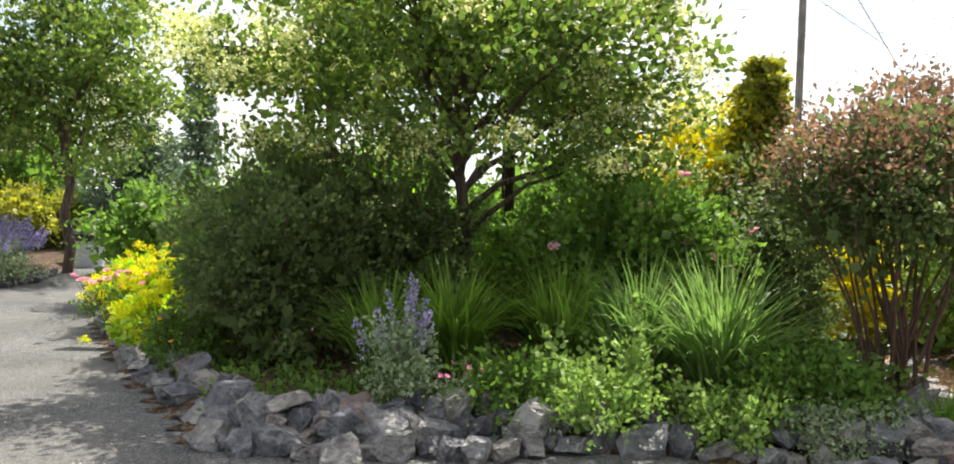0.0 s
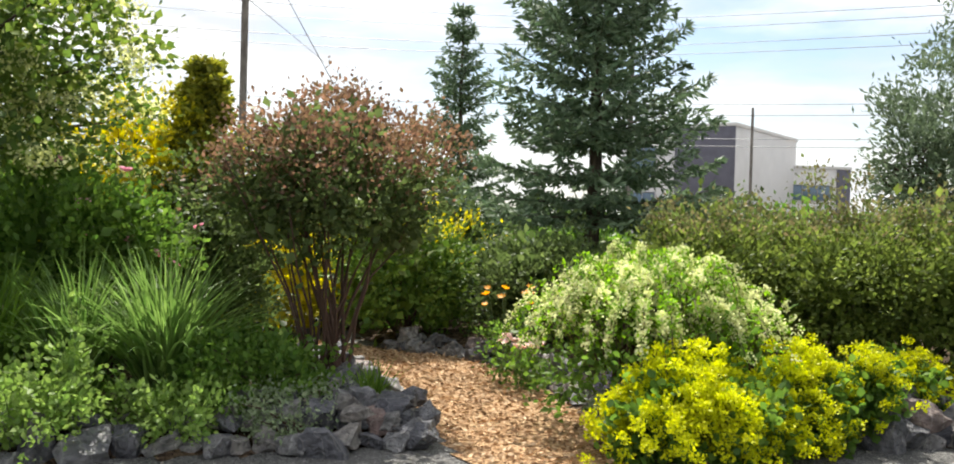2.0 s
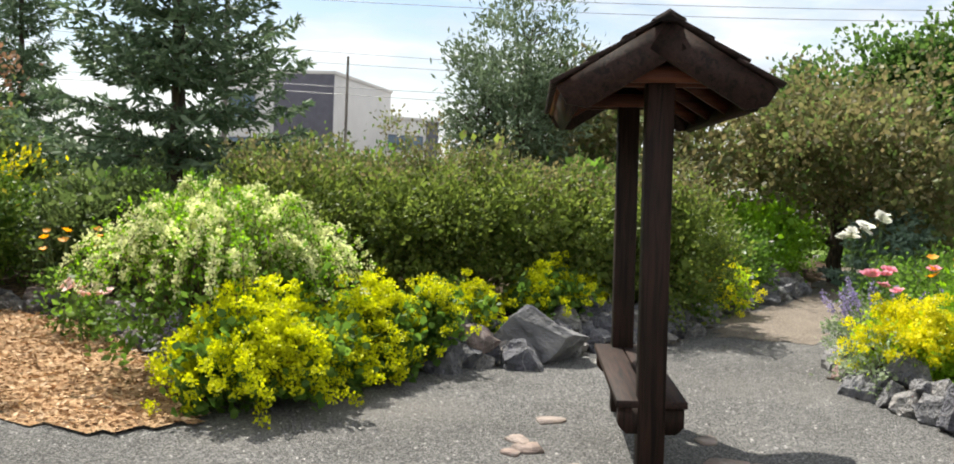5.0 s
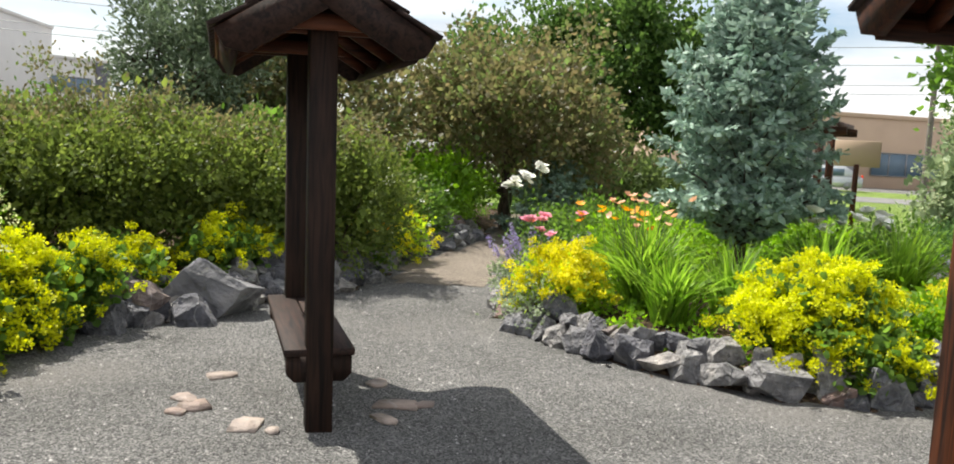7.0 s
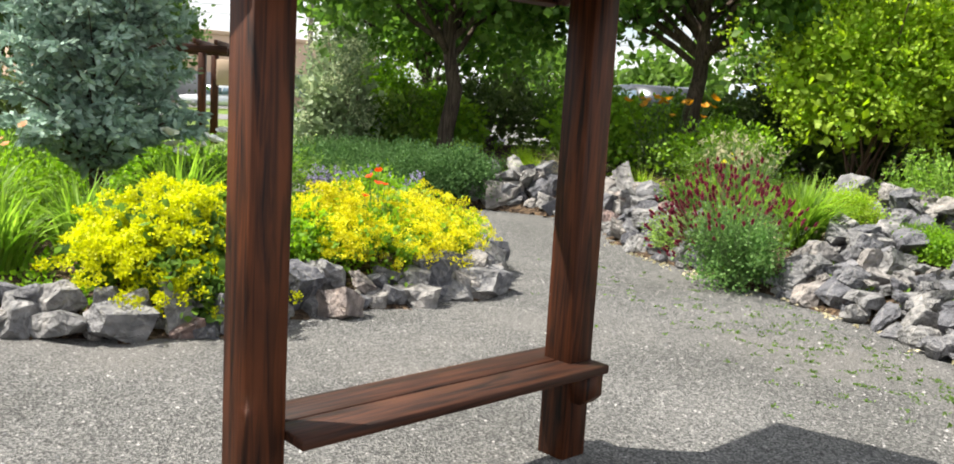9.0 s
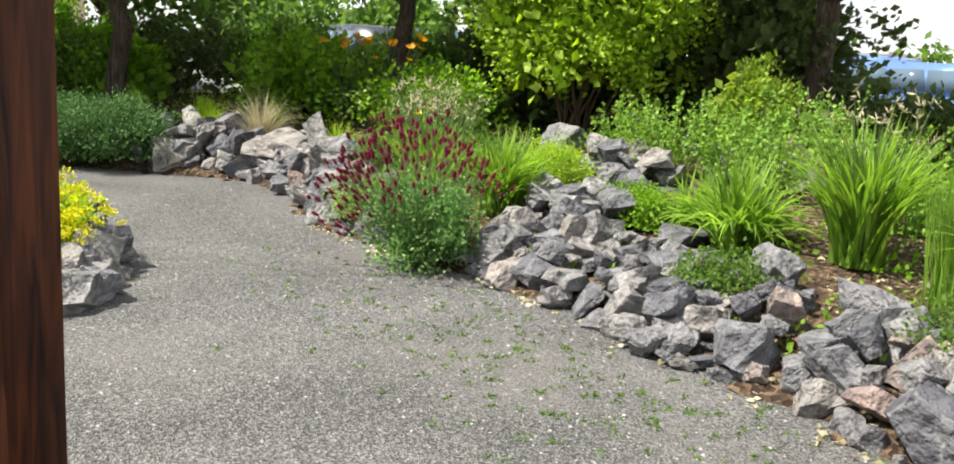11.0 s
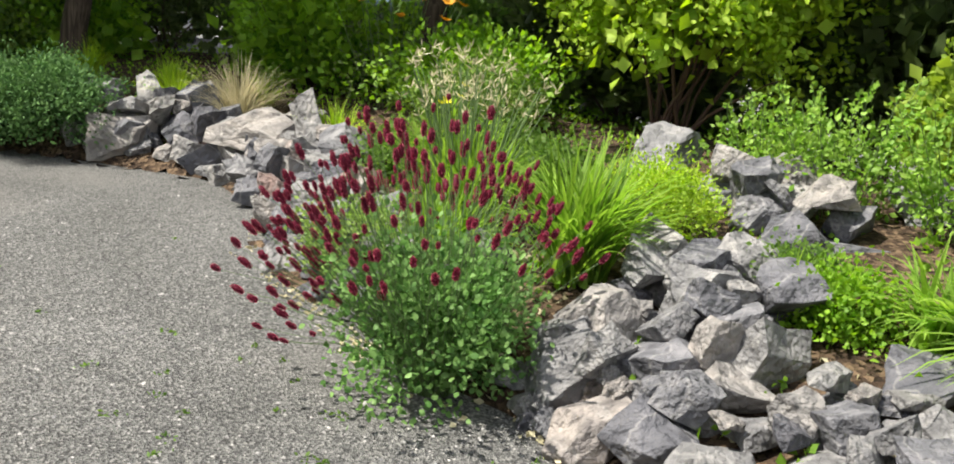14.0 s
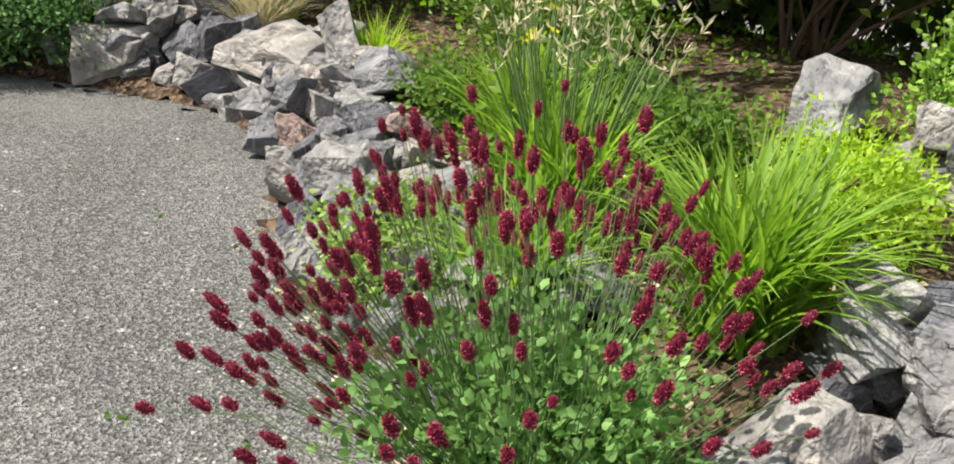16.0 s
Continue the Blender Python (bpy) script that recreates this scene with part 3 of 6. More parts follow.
ROCKS = [rock_mesh(s) for s in range(16)]
FLATS = [rock_mesh(s + 40, 0.55) for s in range(6)]


def stone_edging(path, rows, lo, hi, side, label, seed, step=0.75):
    """Loose stones piled along a line: rows of (set back, lift), sizes lo to hi metres."""
    rng = np.random.default_rng(seed)
    path = np.asarray(path, float)
    root = thing("stone_edging", *path[0], 0, label, "stone edging", "rough stone edgings", kind="structure")
    base = root.matrix_world.inverted()
    seg = np.linalg.norm(np.diff(path, axis=0), axis=1)
    total, cum = seg.sum(), np.r_[0, np.cumsum(seg)]
    for back, lift in rows:
        s = rng.uniform(0, 0.15)
        while s < total:
            size = lo + (hi - lo) * rng.beta(1.6, 2.4)
            k = min(np.searchsorted(cum, s, side="right") - 1, len(seg) - 1)
            d = (path[k + 1] - path[k]) / seg[k]
            nrm = np.array([-d[1], d[0]]) * side
            p = path[k] + d * (s - cum[k]) + nrm * (back + 0.12 + rng.normal(0, 0.045))
            me = ROCKS[rng.integers(len(ROCKS))] if rng.random() < 0.8 else FLATS[rng.integers(len(FLATS))]
            sc = size * rng.uniform(0.9, 1.35)
            m = (Matrix.Translation((p[0], p[1], lift + size * 0.26)) @ Euler((rng.normal(0, 0.3), rng.normal(0, 0.3), rng.uniform(0, 6.3))).to_matrix().to_4x4()
                 @ Matrix.Diagonal((sc, sc * rng.uniform(0.8, 1.1), sc * rng.uniform(0.8, 1.15), 1)))
            ob = new("stone", me)
            ob.parent = root
            ob.matrix_basis = base @ m
            s += size * step
    return root


def stone_heap(path, depth, layers, lo, hi, side, label, seed, bed, tries=1800):
    """A tumbled heap packed along a line: stones of lo to hi metres, laid in layers (set back, lift) up to a depth behind the line, none through another."""
    rng = np.random.default_rng(seed)
    path = np.asarray(path, float)
    root = thing("stone_edging", *path[0], 0, label, "stone edging", "rough stone edgings", kind="structure")
    base = root.matrix_world.inverted()
    seg = np.linalg.norm(np.diff(path, axis=0), axis=1)
    cum = np.r_[0, np.cumsum(seg)]
    put = np.zeros((0, 4))
    for start, lift in layers:
        sizes = np.sort(lo + (hi - lo) * rng.beta(1.2, 2.2, tries))[::-1]
        for size in sizes:
            t, back = rng.uniform(0, cum[-1]), start + (depth - start) * rng.uniform(0, 1)
            k = min(np.searchsorted(cum, t, side="right") - 1, len(seg) - 1)
            d = (path[k + 1] - path[k]) / seg[k]
            q = path[k] + d * (t - cum[k]) + np.array([-d[1], d[0]]) * side * (back + size * 0.3)
            c = np.array([q[0], q[1], max(0.0, float(bed_height(bed, q[0], q[1]))) + lift + size * 0.2])
            if len(put) and np.any(np.linalg.norm((put[:, :3] - c) * np.array([1, 1, 1.25]), axis=1) < 0.375 * (put[:, 3] + size)):
                continue
            put = np.vstack([put, [*c, size]])
            me = ROCKS[rng.integers(len(ROCKS))] if rng.random() < 0.75 else FLATS[rng.integers(len(FLATS))]
            m = (Matrix.Translation(c) @ Euler((rng.normal(0, 0.35), rng.normal(0, 0.35), rng.uniform(0, 6.3))).to_matrix().to_4x4()
                 @ Matrix.Diagonal((size * rng.uniform(0.95, 1.2), size * rng.uniform(0.85, 1.1), size * rng.uniform(0.85, 1.15), 1)))
            ob = new("stone", me)
            ob.parent = root
            ob.matrix_basis = base @ m
    return root


def boulder(x, y, z, size, turn, label, mesh=0, tilt=(0, 0)):
    ob = new("boulder", ROCKS[mesh])
    ob.matrix_world = pose(x, y, z, tilt[0], tilt[1], turn) @ Matrix.Diagonal((*size, 1))
    return tagged(ob, label, "boulder")


stone_edging([(-4.8, 11.3), (-3.7, 9.2), (-2.85, 7.7), (-1.85, 6.1), (-1.7, 5.75), (-0.7, 5.72), (0.4, 5.85), (1.5, 5.85), (2.0, 5.6)], [(0, 0), (0.2, 0.1)], 0.16, 0.36, 1,
             "dark grey broken stones edging the tree bed", 1)
stone_edging([(-1.75, 5.7), (-0.9, 5.6), (-0.1, 5.7), (0.5, 5.8)], [(-0.08, 0.0), (0.1, 0.1), (0.28, 0.18)], 0.16, 0.34, 1, "dark grey stones heaped before the catmint", 2)
stone_edging([(1.9, 5.6), (2.6, 5.3), (3.3, 5.1), (3.55, 5.7), (3.9, 6.7), (4.3, 8.3)], [(0, 0), (0.18, 0.12), (0.4, 0.2)], 0.14, 0.32, 1, "dark grey stones heaped at the wood-chip path", 3)
stone_edging([(4.3, 4.25), (4.8, 5.2), (5.3, 6.3), (5.7, 7.5), (5.6, 8.2), (5.1, 9.4)], [(0, 0), (0.15, 0.1)], 0.12, 0.28, -1, "small dark stones along the wood-chip path", 4)
stone_edging([(4.3, 4.2), (5.2, 3.8), (5.8, 3.85), (6.2, 3.45), (6.8, 3.3), (7.5, 3.05), (8.6, 2.6), (9.4, 2.45), (11.2, 2.65), (13, 2.4), (15, 2.3)],
             [(0, 0), (0.18, 0.1), (0.36, 0.18)], 0.15, 0.36, 1, "grey broken stones edging the hedge bed", 5)
stone_edging([(9.8, 1.15), (8.6, 1.0), (7.9, 0.8), (7.4, 0.45), (7.0, 0.1), (6.75, -0.3), (6.4, -0.9), (6.25, -1.7), (6.65, -2.6), (6.85, -3.6), (7.1, -4.35), (8.1, -4.75), (9.5, -5.1)],
             [(0, 0), (0.17, 0.12)], 0.17, 0.38, 1, "grey angular stones ringing the island bed", 6)
stone_heap([(1.9, -5.6), (2.8, -6.1), (3.45, -6.27), (3.95, -6.5), (4.6, -6.36), (5.33, -6.62), (5.85, -6.78), (6.35, -6.72), (6.7, -6.82)], 0.72, [(-0.05, 0.0), (0.15, 0.12), (0.4, 0.14)], 0.10, 0.38, -1,
           "tumbled dry wall of grey and rusty broken stones", 7, BEDS[3], 2600)
stone_heap([(10.2, -7.35), (10.9, -7.42), (11.75, -7.3), (12.34, -6.8), (12.75, -6.45)], 0.5, [(-0.05, 0.0), (0.08, 0.2), (0.25, 0.26)], 0.16, 0.5, -1,
           "tumbled dry wall of grey stones below the creeping juniper", 8, BEDS[3], 1500)
stone_heap([(14.2, -5.3), (14.9, -5.0), (15.8, -4.8)], 0.4, [(0, 0.0), (0.1, 0.15)], 0.16, 0.4, -1, "low grey stones at the end of the juniper carpet", 15, BEDS[3], 300)
stone_heap([(7.5, -6.62), (8.1, -6.66), (8.95, -6.75), (9.7, -7.1), (10.4, -7.38)], 0.55, [(0, 0.0), (0.2, 0.14)], 0.12, 0.36, -1, "low line of pale grey stones behind the burnet", 14, BEDS[3], 900)
stone_heap([(6.3, -7.35), (6.75, -7.5), (6.95, -7.9)], 0.45, [(0, 0.0), (0.0, 0.15)], 0.14, 0.42, -1, "loose grey stones heaped behind the burnet", 11, BEDS[3], 250)
stone_heap([(6.7, -8.65), (7.2, -8.75), (7.6, -9.0)], 0.5, [(0, 0.0), (0.1, 0.18)], 0.16, 0.42, -1, "dark stones in the rising bed", 13, BEDS[3], 220)
stone_heap([(5.6, -9.4), (6.3, -9.5), (6.9, -9.8)], 0.45, [(0, 0.0), (0.1, 0.15)], 0.18, 0.5, -1, "second tier of large grey stones in the rising bed", 9, BEDS[3], 220)
stone_edging([(-7.6, 14.2), (-7.45, 15.4), (-8.0, 17.3)], [(0, 0)], 0.1, 0.2, 1, "small stones at the far bed", 10)
boulder(7.2, 3.28, 0.16, (0.6, 1.0, 0.72), 27, "large grey split boulder in the hedge bed", 12, (26, 0))
boulder(6.85, 3.2, 0.1, (0.45, 0.4, 0.4), 40, "grey angular stone beside the large boulder", 6, (0, 10))
boulder(11.15, -7.72, 0.52, (0.95, 0.6, 0.45), 25, "broad flat grey boulder on the wall", 6)
boulder(12.3, -7.0, 0.22, (0.62, 0.5, 0.62), 80, "pale grey upright boulder in the wall", 9)
boulder(7.95, -9.2, 0.84, (0.75, 0.5, 0.26), 120, "flat-topped grey boulder in the rising bed", 12, (0, 12))
boulder(6.62, -9.0, 0.42, (0.85, 0.6, 0.34), 40, "pale grey boulder sunk in the rising bed", 5)
boulder(5.4, -7.82, 0.42, (0.55, 0.4, 0.28), 70, "flat grey stone at the top of the wall", 2, (0, 8))
boulder(4.62, -7.35, 0.36, (0.5, 0.4, 0.26), 20, "grey stone at the top of the wall", 10)
boulder(6.82, -7.85, 0.42, (0.55, 0.42, 0.3), 150, "grey layered stone above the wall", 11, (6, 0))
boulder(7.15, -4.15, 0.1, (0.5, 0.6, 0.32), 20, "dark blue-grey boulder at the island's corner", 14)


def flagstone(x, y, size, turn, seed, label="broken pinkish flagstone lying on the gravel"):
    rng = np.random.default_rng(seed)
    a = np.arange(7) * 2 * np.pi / 7 + rng.uniform(-0.35, 0.35, 7)
    g = Bag()
    prism(g, [(math.cos(t) * size * r, math.sin(t) * size * 0.7 * r) for t, r in zip(a, rng.uniform(0.7, 1.2, 7))], (1, 0, 0), (0, 1, 0), (0, 0, 1), 0.02, (0, 0, -0.004))
    me = g.mesh("flagstone")
    me.materials.append(SLATE)
    ob = new("flagstone", me)
    ob.matrix_world = pose(x, y, 0, rng.normal(0, 1.0), rng.normal(0, 1.0), turn)
    return tagged(ob, label, "flagstone", "flagstones by the bench")


for i, (fx, fy, fs) in enumerate([(4.78, 2.05, 0.13), (4.9, 2.18, 0.11), (4.66, 2.1, 0.08), (5.43, 2.22, 0.12), (4.58, 1.65, 0.13), (4.55, 1.48, 0.06), (5.25, 1.02, 0.16), (5.3, 0.85, 0.08),
                                  (5.65, 1.25, 0.12), (4.95, 0.98, 0.1)]):
    flagstone(fx, fy, fs, i * 47, i)


# ---- plants ----
def clump_points(rng, radii, lift, k, n, spread, shell=0.5, floor=0.0, rough=0.18, dome=False):
    """Points in k clumps of n, spread through the outer part of an ellipsoid whose foot is at lift."""
    d = unit(rng.normal(size=(k * 3, 3)))
    d = d[d[:, 2] > -0.75][:k]
    k = len(d)
    r = rng.uniform(shell ** 3, 1, k) ** (1 / 3) * (1 + rng.normal(0, rough, k))
    e = d.copy()
    if dome:
        low = e[:, 2] < 0
        e[low, :2] *= (0.9 / np.linalg.norm(e[low, :2], axis=1).clip(0.25))[:, None]
    c = e * r[:, None] * np.array(radii)
    c[:, 2] += radii[2] + lift
    c[:, 2] = np.maximum(c[:, 2], floor)
    p = np.repeat(c, n, 0) + rng.normal(0, 1, (k * n, 3)) * np.asarray(spread)
    out = unit(np.repeat(d, n, 0) * 0.6 + rng.normal(0, 0.6, (k * n, 3)) + np.array([0, 0, 0.25]))
    p[:, 2] = np.maximum(p[:, 2], 0.02)
    return c, p, out


def stems(root, rng, tips, material, r=0.012, foot=0.12, count=14, name="stem_work", low=0.0):
    g = Bag()
    pick = tips[rng.permutation(len(tips))[:count]]
    for t in pick:
        a = rng.uniform(0, 2 * np.pi)
        tube(g, arc((foot * math.cos(a), foot * math.sin(a), -0.05), t, 0.06, 6, rng, 0.02), r * rng.uniform(0.8, 1.3), r * 0.35, 5)
    return part(name, g, material, root, smooth=True, kind="stuff")


def shrub(name, x, y, rx, ry, h, label, foliage, leaf=0.05, wide=0.28, k=90, n=60, spread=0.09, seed=0, stem=STEM_BROWN, shell=0.5, lift=0.0, oval=False,
          flower=None, flower_k=0, flower_n=6, flower_size=0.03, flower_spread=0.03, top=None, top_share=0.3, count=14, category="shrub", group="", flower_label="", rough=0.18, stem_r=0.012, flower_wide=0.45):
    rng = np.random.default_rng(seed)
    root = thing(name, x, y, land(x, y), label, category, group)
    k, n, leaf, small = int(k * 1.1), int(n * 1.1), leaf * (1.15 if h < 0.9 else 1.38), h < 0.9
    c, p, d = clump_points(rng, (rx, ry, (h - lift) / 2), lift, k, n, spread, shell, rough=rough, dome=lift < 0.3)
    _, p2, d2 = clump_points(rng, (rx * 0.74, ry * 0.74, (h - lift) * 0.41), lift, k // 2, 26, spread * 1.5, 0.35, rough=rough, dome=lift < 0.3)
    inner = Bag()
    leaves(inner, p2, d2, leaf * (1.15 if small else 2.0), wide * (1.0 if small else 1.3), rng)
    part("inner_foliage", inner, foliage, root)
    if top is not None:
        hi = p[:, 2] > h * (1 - top_share) + rng.normal(0, h * 0.08, len(p))
        g = Bag()
        leaves(g, p[hi], d[hi], leaf, wide, rng, oval=oval)
        part("young_growth", g, top, root)
        p, d = p[~hi], d[~hi]
    g = Bag()
    leaves(g, p, d, leaf, wide, rng, oval=oval)
    part("foliage", g, foliage, root)
    stems(root, rng, c, stem, count=count, r=stem_r)
    if flower is not None:
        outer = c[np.argsort(-np.linalg.norm((c - np.array([0, 0, (h + lift) / 2])) / np.array([rx, ry, h / 2]), axis=1))][:max(1, int(len(c) * 0.7))]
        fc = outer[rng.integers(0, len(outer), flower_k)] * np.array([1.04, 1.04, 1.03]) + rng.normal(0, spread, (flower_k, 3))
        if flower_k <= 24:
            for q in fc:
                g = Bag()
                star(g, (0, 0, 0), flower_size * 1.2, 9, rng)
                part("bloom", g, flower, root, at=Matrix.Translation(q))
            return root
        fp = np.repeat(fc, flower_n, 0) + rng.normal(0, flower_spread, (flower_k * flower_n, 3))
        g = Bag()
        leaves(g, fp, unit(rng.normal(size=fp.shape) + np.array([0, 0, 0.5])), flower_size, flower_wide, rng, fold=0.5)
        part("blossom", g, flower, root, flower_label, kind="stuff")
    return root


def blades(bag, rng, n, length, spread, width, foot=0.08, arch=1.0):
    """Arching strap leaves from one crown."""
    seg = 6
    t = np.linspace(0, 1, seg + 1)
    for _ in range(n):
        a = rng.uniform(0, 2 * np.pi)
        L = length * rng.uniform(0.65, 1.1)
        lean = rng.uniform(0.05, 1.0) ** 0.7 * spread
        el = np.pi / 2 - lean * 0.55 - arch * lean * t ** 1.5 * 1.5
        step = L / seg
        h = np.r_[0, np.cumsum(np.cos(el[:-1]) * step)]
        z = np.r_[0, np.cumsum(np.sin(el[:-1]) * step)]
        f0 = foot * rng.uniform(0, 1)
        b = rng.uniform(0, 6.3)
        dx, dy = math.cos(a), math.sin(a)
        w = width * rng.uniform(0.7, 1.2) * np.minimum(1, (1 - t) * 2.2 + 0.05) / 2
        cx, cy = f0 * math.cos(b) + dx * h, f0 * math.sin(b) + dy * h
        left = np.stack([cx - dy * w, cy + dx * w, z + w * 0.5], 1)
        right = np.stack([cx + dy * w, cy - dx * w, z + w * 0.5], 1)
        mid = np.stack([cx, cy, z], 1)
        v = np.concatenate([left, mid, right])
        m = seg + 1
        i = np.arange(seg)
        f = np.concatenate([np.stack([i, m + i, m + i + 1], 1), np.stack([i, m + i + 1, i + 1], 1), np.stack([m + i, 2 * m + i, 2 * m + i + 1], 1), np.stack([m + i, 2 * m + i + 1, m + i + 1], 1)])
        bag.add(v, f)


def star(bag, c, r, petals, rng, cup=0.5, wide=0.32):
    """A flower of separate petals round one point."""
    a = np.arange(petals) * 2 * np.pi / petals + rng.uniform(0, 6)
    tilt = unit(rng.normal(0, 0.35, 3) + np.array([0, 0, 1.0]))
    e = unit(np.cross(tilt, [0.3, 0.9, 0.1]))
    e2 = np.cross(tilt, e)
    d = unit(np.cos(a)[:, None] * e + np.sin(a)[:, None] * e2 + tilt * cup)
    s = unit(np.cross(d, tilt))
    c = np.asarray(c, float)
    v, f = [c], []
    for dk, sk in zip(d, s):
        L, k = r * rng.uniform(0.85, 1.15), len(v)
        v += [c + dk * L * 0.4 + sk * L * wide, c + dk * L * 0.75 + sk * L * wide * 0.9 + tilt * L * 0.08, c + dk * L, c + dk * L * 0.75 - sk * L * wide * 0.9 + tilt * L * 0.08, c + dk * L * 0.4 - sk * L * wide]
        f += [[0, k, k + 1], [0, k + 1, k + 2], [0, k + 2, k + 3], [0, k + 3, k + 4]]
    bag.add(v, f)


def daylily(x, y, n, length, label, seed, material=L_BLADE, flower=None, scapes=0, colour_label="", scape_h=0.9, spread=1.0, pods=False, group="daylily clumps", bloom=0.06, width=0.02):
    rng = np.random.default_rng(seed)
    root = thing("daylily", x, y, land(x, y), label, "daylily", group)
    g = Bag()
    blades(g, rng, int(n * 1.5) - 30, length * 1.12, spread, width * 1.25, 0.16)
    part("foliage", g, material, root, kind="stuff")
    for _ in range(30):
        g = Bag()
        blades(g, rng, 1, length * 1.15, spread, width * 1.3, 0.16)
        part("leaf", g, material, root)
    if scapes:
        gs, gf = Bag(), Bag()
        for _ in range(scapes):
            a, r = rng.uniform(0, 6.3), rng.uniform(0.1, 0.42)
            tip = np.array([r * math.cos(a), r * math.sin(a), scape_h * rng.uniform(0.75, 1.1)])
            tube(gs, arc((0.05 * math.cos(a), 0.05 * math.sin(a), 0), tip, 0.05, 5), 0.005, 0.003, 4)
            if pods:
                for _ in range(2):
                    e = tip + rng.normal(0, 0.03, 3) + np.array([0, 0, 0.04])
                    leaves(gf, np.repeat(e[None], 3, 0), unit(rng.normal(0, 0.5, (3, 3)) + np.array([0, 0, 0.6])), 0.055, 0.1, rng, 0.6)
            else:
                star(gf, tip, bloom, 6, rng)
        part("scape", gs, STEM, root, kind="stuff")
        part("flower_cover", gf, flower, root, colour_label, kind="stuff")
    return root


def froth(name, x, y, rx, ry, h, label, seed, sprays=150, flower=F_ACID, leafmat=L_MID, leaf=0.065, dot=0.017, per=46, group="", category="perennial", cluster=0.055, leaf_k=90):
    """A low mound of round leaves under a froth of tiny flowers."""
    rng = np.random.default_rng(seed)
    root = thing(name, x, y, land(x, y), label, category, group)
    c, p, d = clump_points(rng, (rx * 0.82, ry * 0.82, h * 0.36), 0.0, int(leaf_k * 1.2), 24, 0.06, 0.45, dome=True)
    g = Bag()
    leaves(g, p, d, leaf, 0.5, rng, 0.2, True)
    part("foliage", g, leafmat, root)
    sprays, dot, cluster, per = int(sprays * 2.6), dot * 1.35, cluster * 1.0, int(per * 0.95)
    m = max(9, int(40 * rx * ry / 0.36))
    la, lr = rng.uniform(0, 6.3, m), np.sqrt(rng.uniform(0, 0.8, m))
    lobe = np.stack([rx * lr * np.cos(la), ry * lr * np.sin(la), h * (1 - 0.66 * lr ** 2) * rng.uniform(0.72, 1.1, m)], 1)
    lobe = lobe[rng.integers(0, m, sprays)]
    sc = lobe + rng.normal(0, 1, (sprays, 3)) * np.array([0.115, 0.115, 0.05])
    sc[:, 2] -= 0.8 * h * (np.hypot((sc - lobe)[:, 0], (sc - lobe)[:, 1]) / 0.5) ** 1.6
    sc[:, 2] = np.maximum(sc[:, 2], 0.05)
    off = unit(rng.normal(size=(sprays * per, 3))) * rng.uniform(0.2, 1, (sprays * per, 1)) * np.array([cluster, cluster, cluster * 0.8])
    fp = np.repeat(sc, per, 0) + off
    g = Bag()
    leaves(g, fp, unit(off + rng.normal(0, 0.02, off.shape) + np.array([0, 0, 0.015])), dot, 0.5, rng, 0.4)
    part("flower_froth", g, flower, root, "frothy yellow flower sprays", kind="stuff")
    gs = Bag()
    for t in sc[rng.permutation(sprays)[:40]]:
        tube(gs, arc(t * np.array([0.25, 0.25, 0]), t, 0.03, 4), 0.004, 0.0025, 4)
    part("stalk_work", gs, STEM, root, kind="stuff")
    return root


def spikes(name, x, y, label, seed, n=26, rx=0.35, h=0.75, flower=F_LAV, foliage=L_SAGE, dot=0.02, length=0.2, leaf=0.045, k=40, category="perennial", group="", lean=0.25, per=44, spread=0.018):
    """A leafy clump with upright flower spikes."""
    rng = np.random.default_rng(seed)
    root = thing(name, x, y, land(x, y), label, category, group)
    c, p, d = clump_points(rng, (rx * 0.85, rx * 0.85, h * 0.33), 0, k, 30, 0.06, 0.3)
    g = Bag()
    leaves(g, p, d, leaf, 0.3, rng)
    part("foliage", g, foliage, root)
    gs, gf = Bag(), Bag()
    for _ in range(n):
        a, r = rng.uniform(0, 6.3), rx * math.sqrt(rng.uniform(0, 1))
        foot = np.array([0.4 * r * math.cos(a), 0.4 * r * math.sin(a), 0])
        tip = np.array([r * math.cos(a) * (1 + lean), r * math.sin(a) * (1 + lean), h * rng.uniform(0.7, 1.08)])
        pts = arc(foot, tip, 0.02, 6, rng, 0.008)
        tube(gs, pts, 0.004, 0.002, 4)
        u = 1 - rng.uniform(0, 1, per) * length / h
        q = foot + (tip - foot) * u[:, None] + rng.normal(0, spread, (per, 3)) * (0.4 + 1.2 * (1 - u) * h / length)[:, None].clip(0.3, 1.2)
        leaves(gf, q, unit(rng.normal(size=(per, 3)) + np.array([0, 0, 0.4])), dot, 0.42, rng, 0.4, dot > 0.038)
    part("stalk_work", gs, STEM, root, kind="stuff")
    part("flower_spike", gf, flower, root, kind="stuff")
    return root


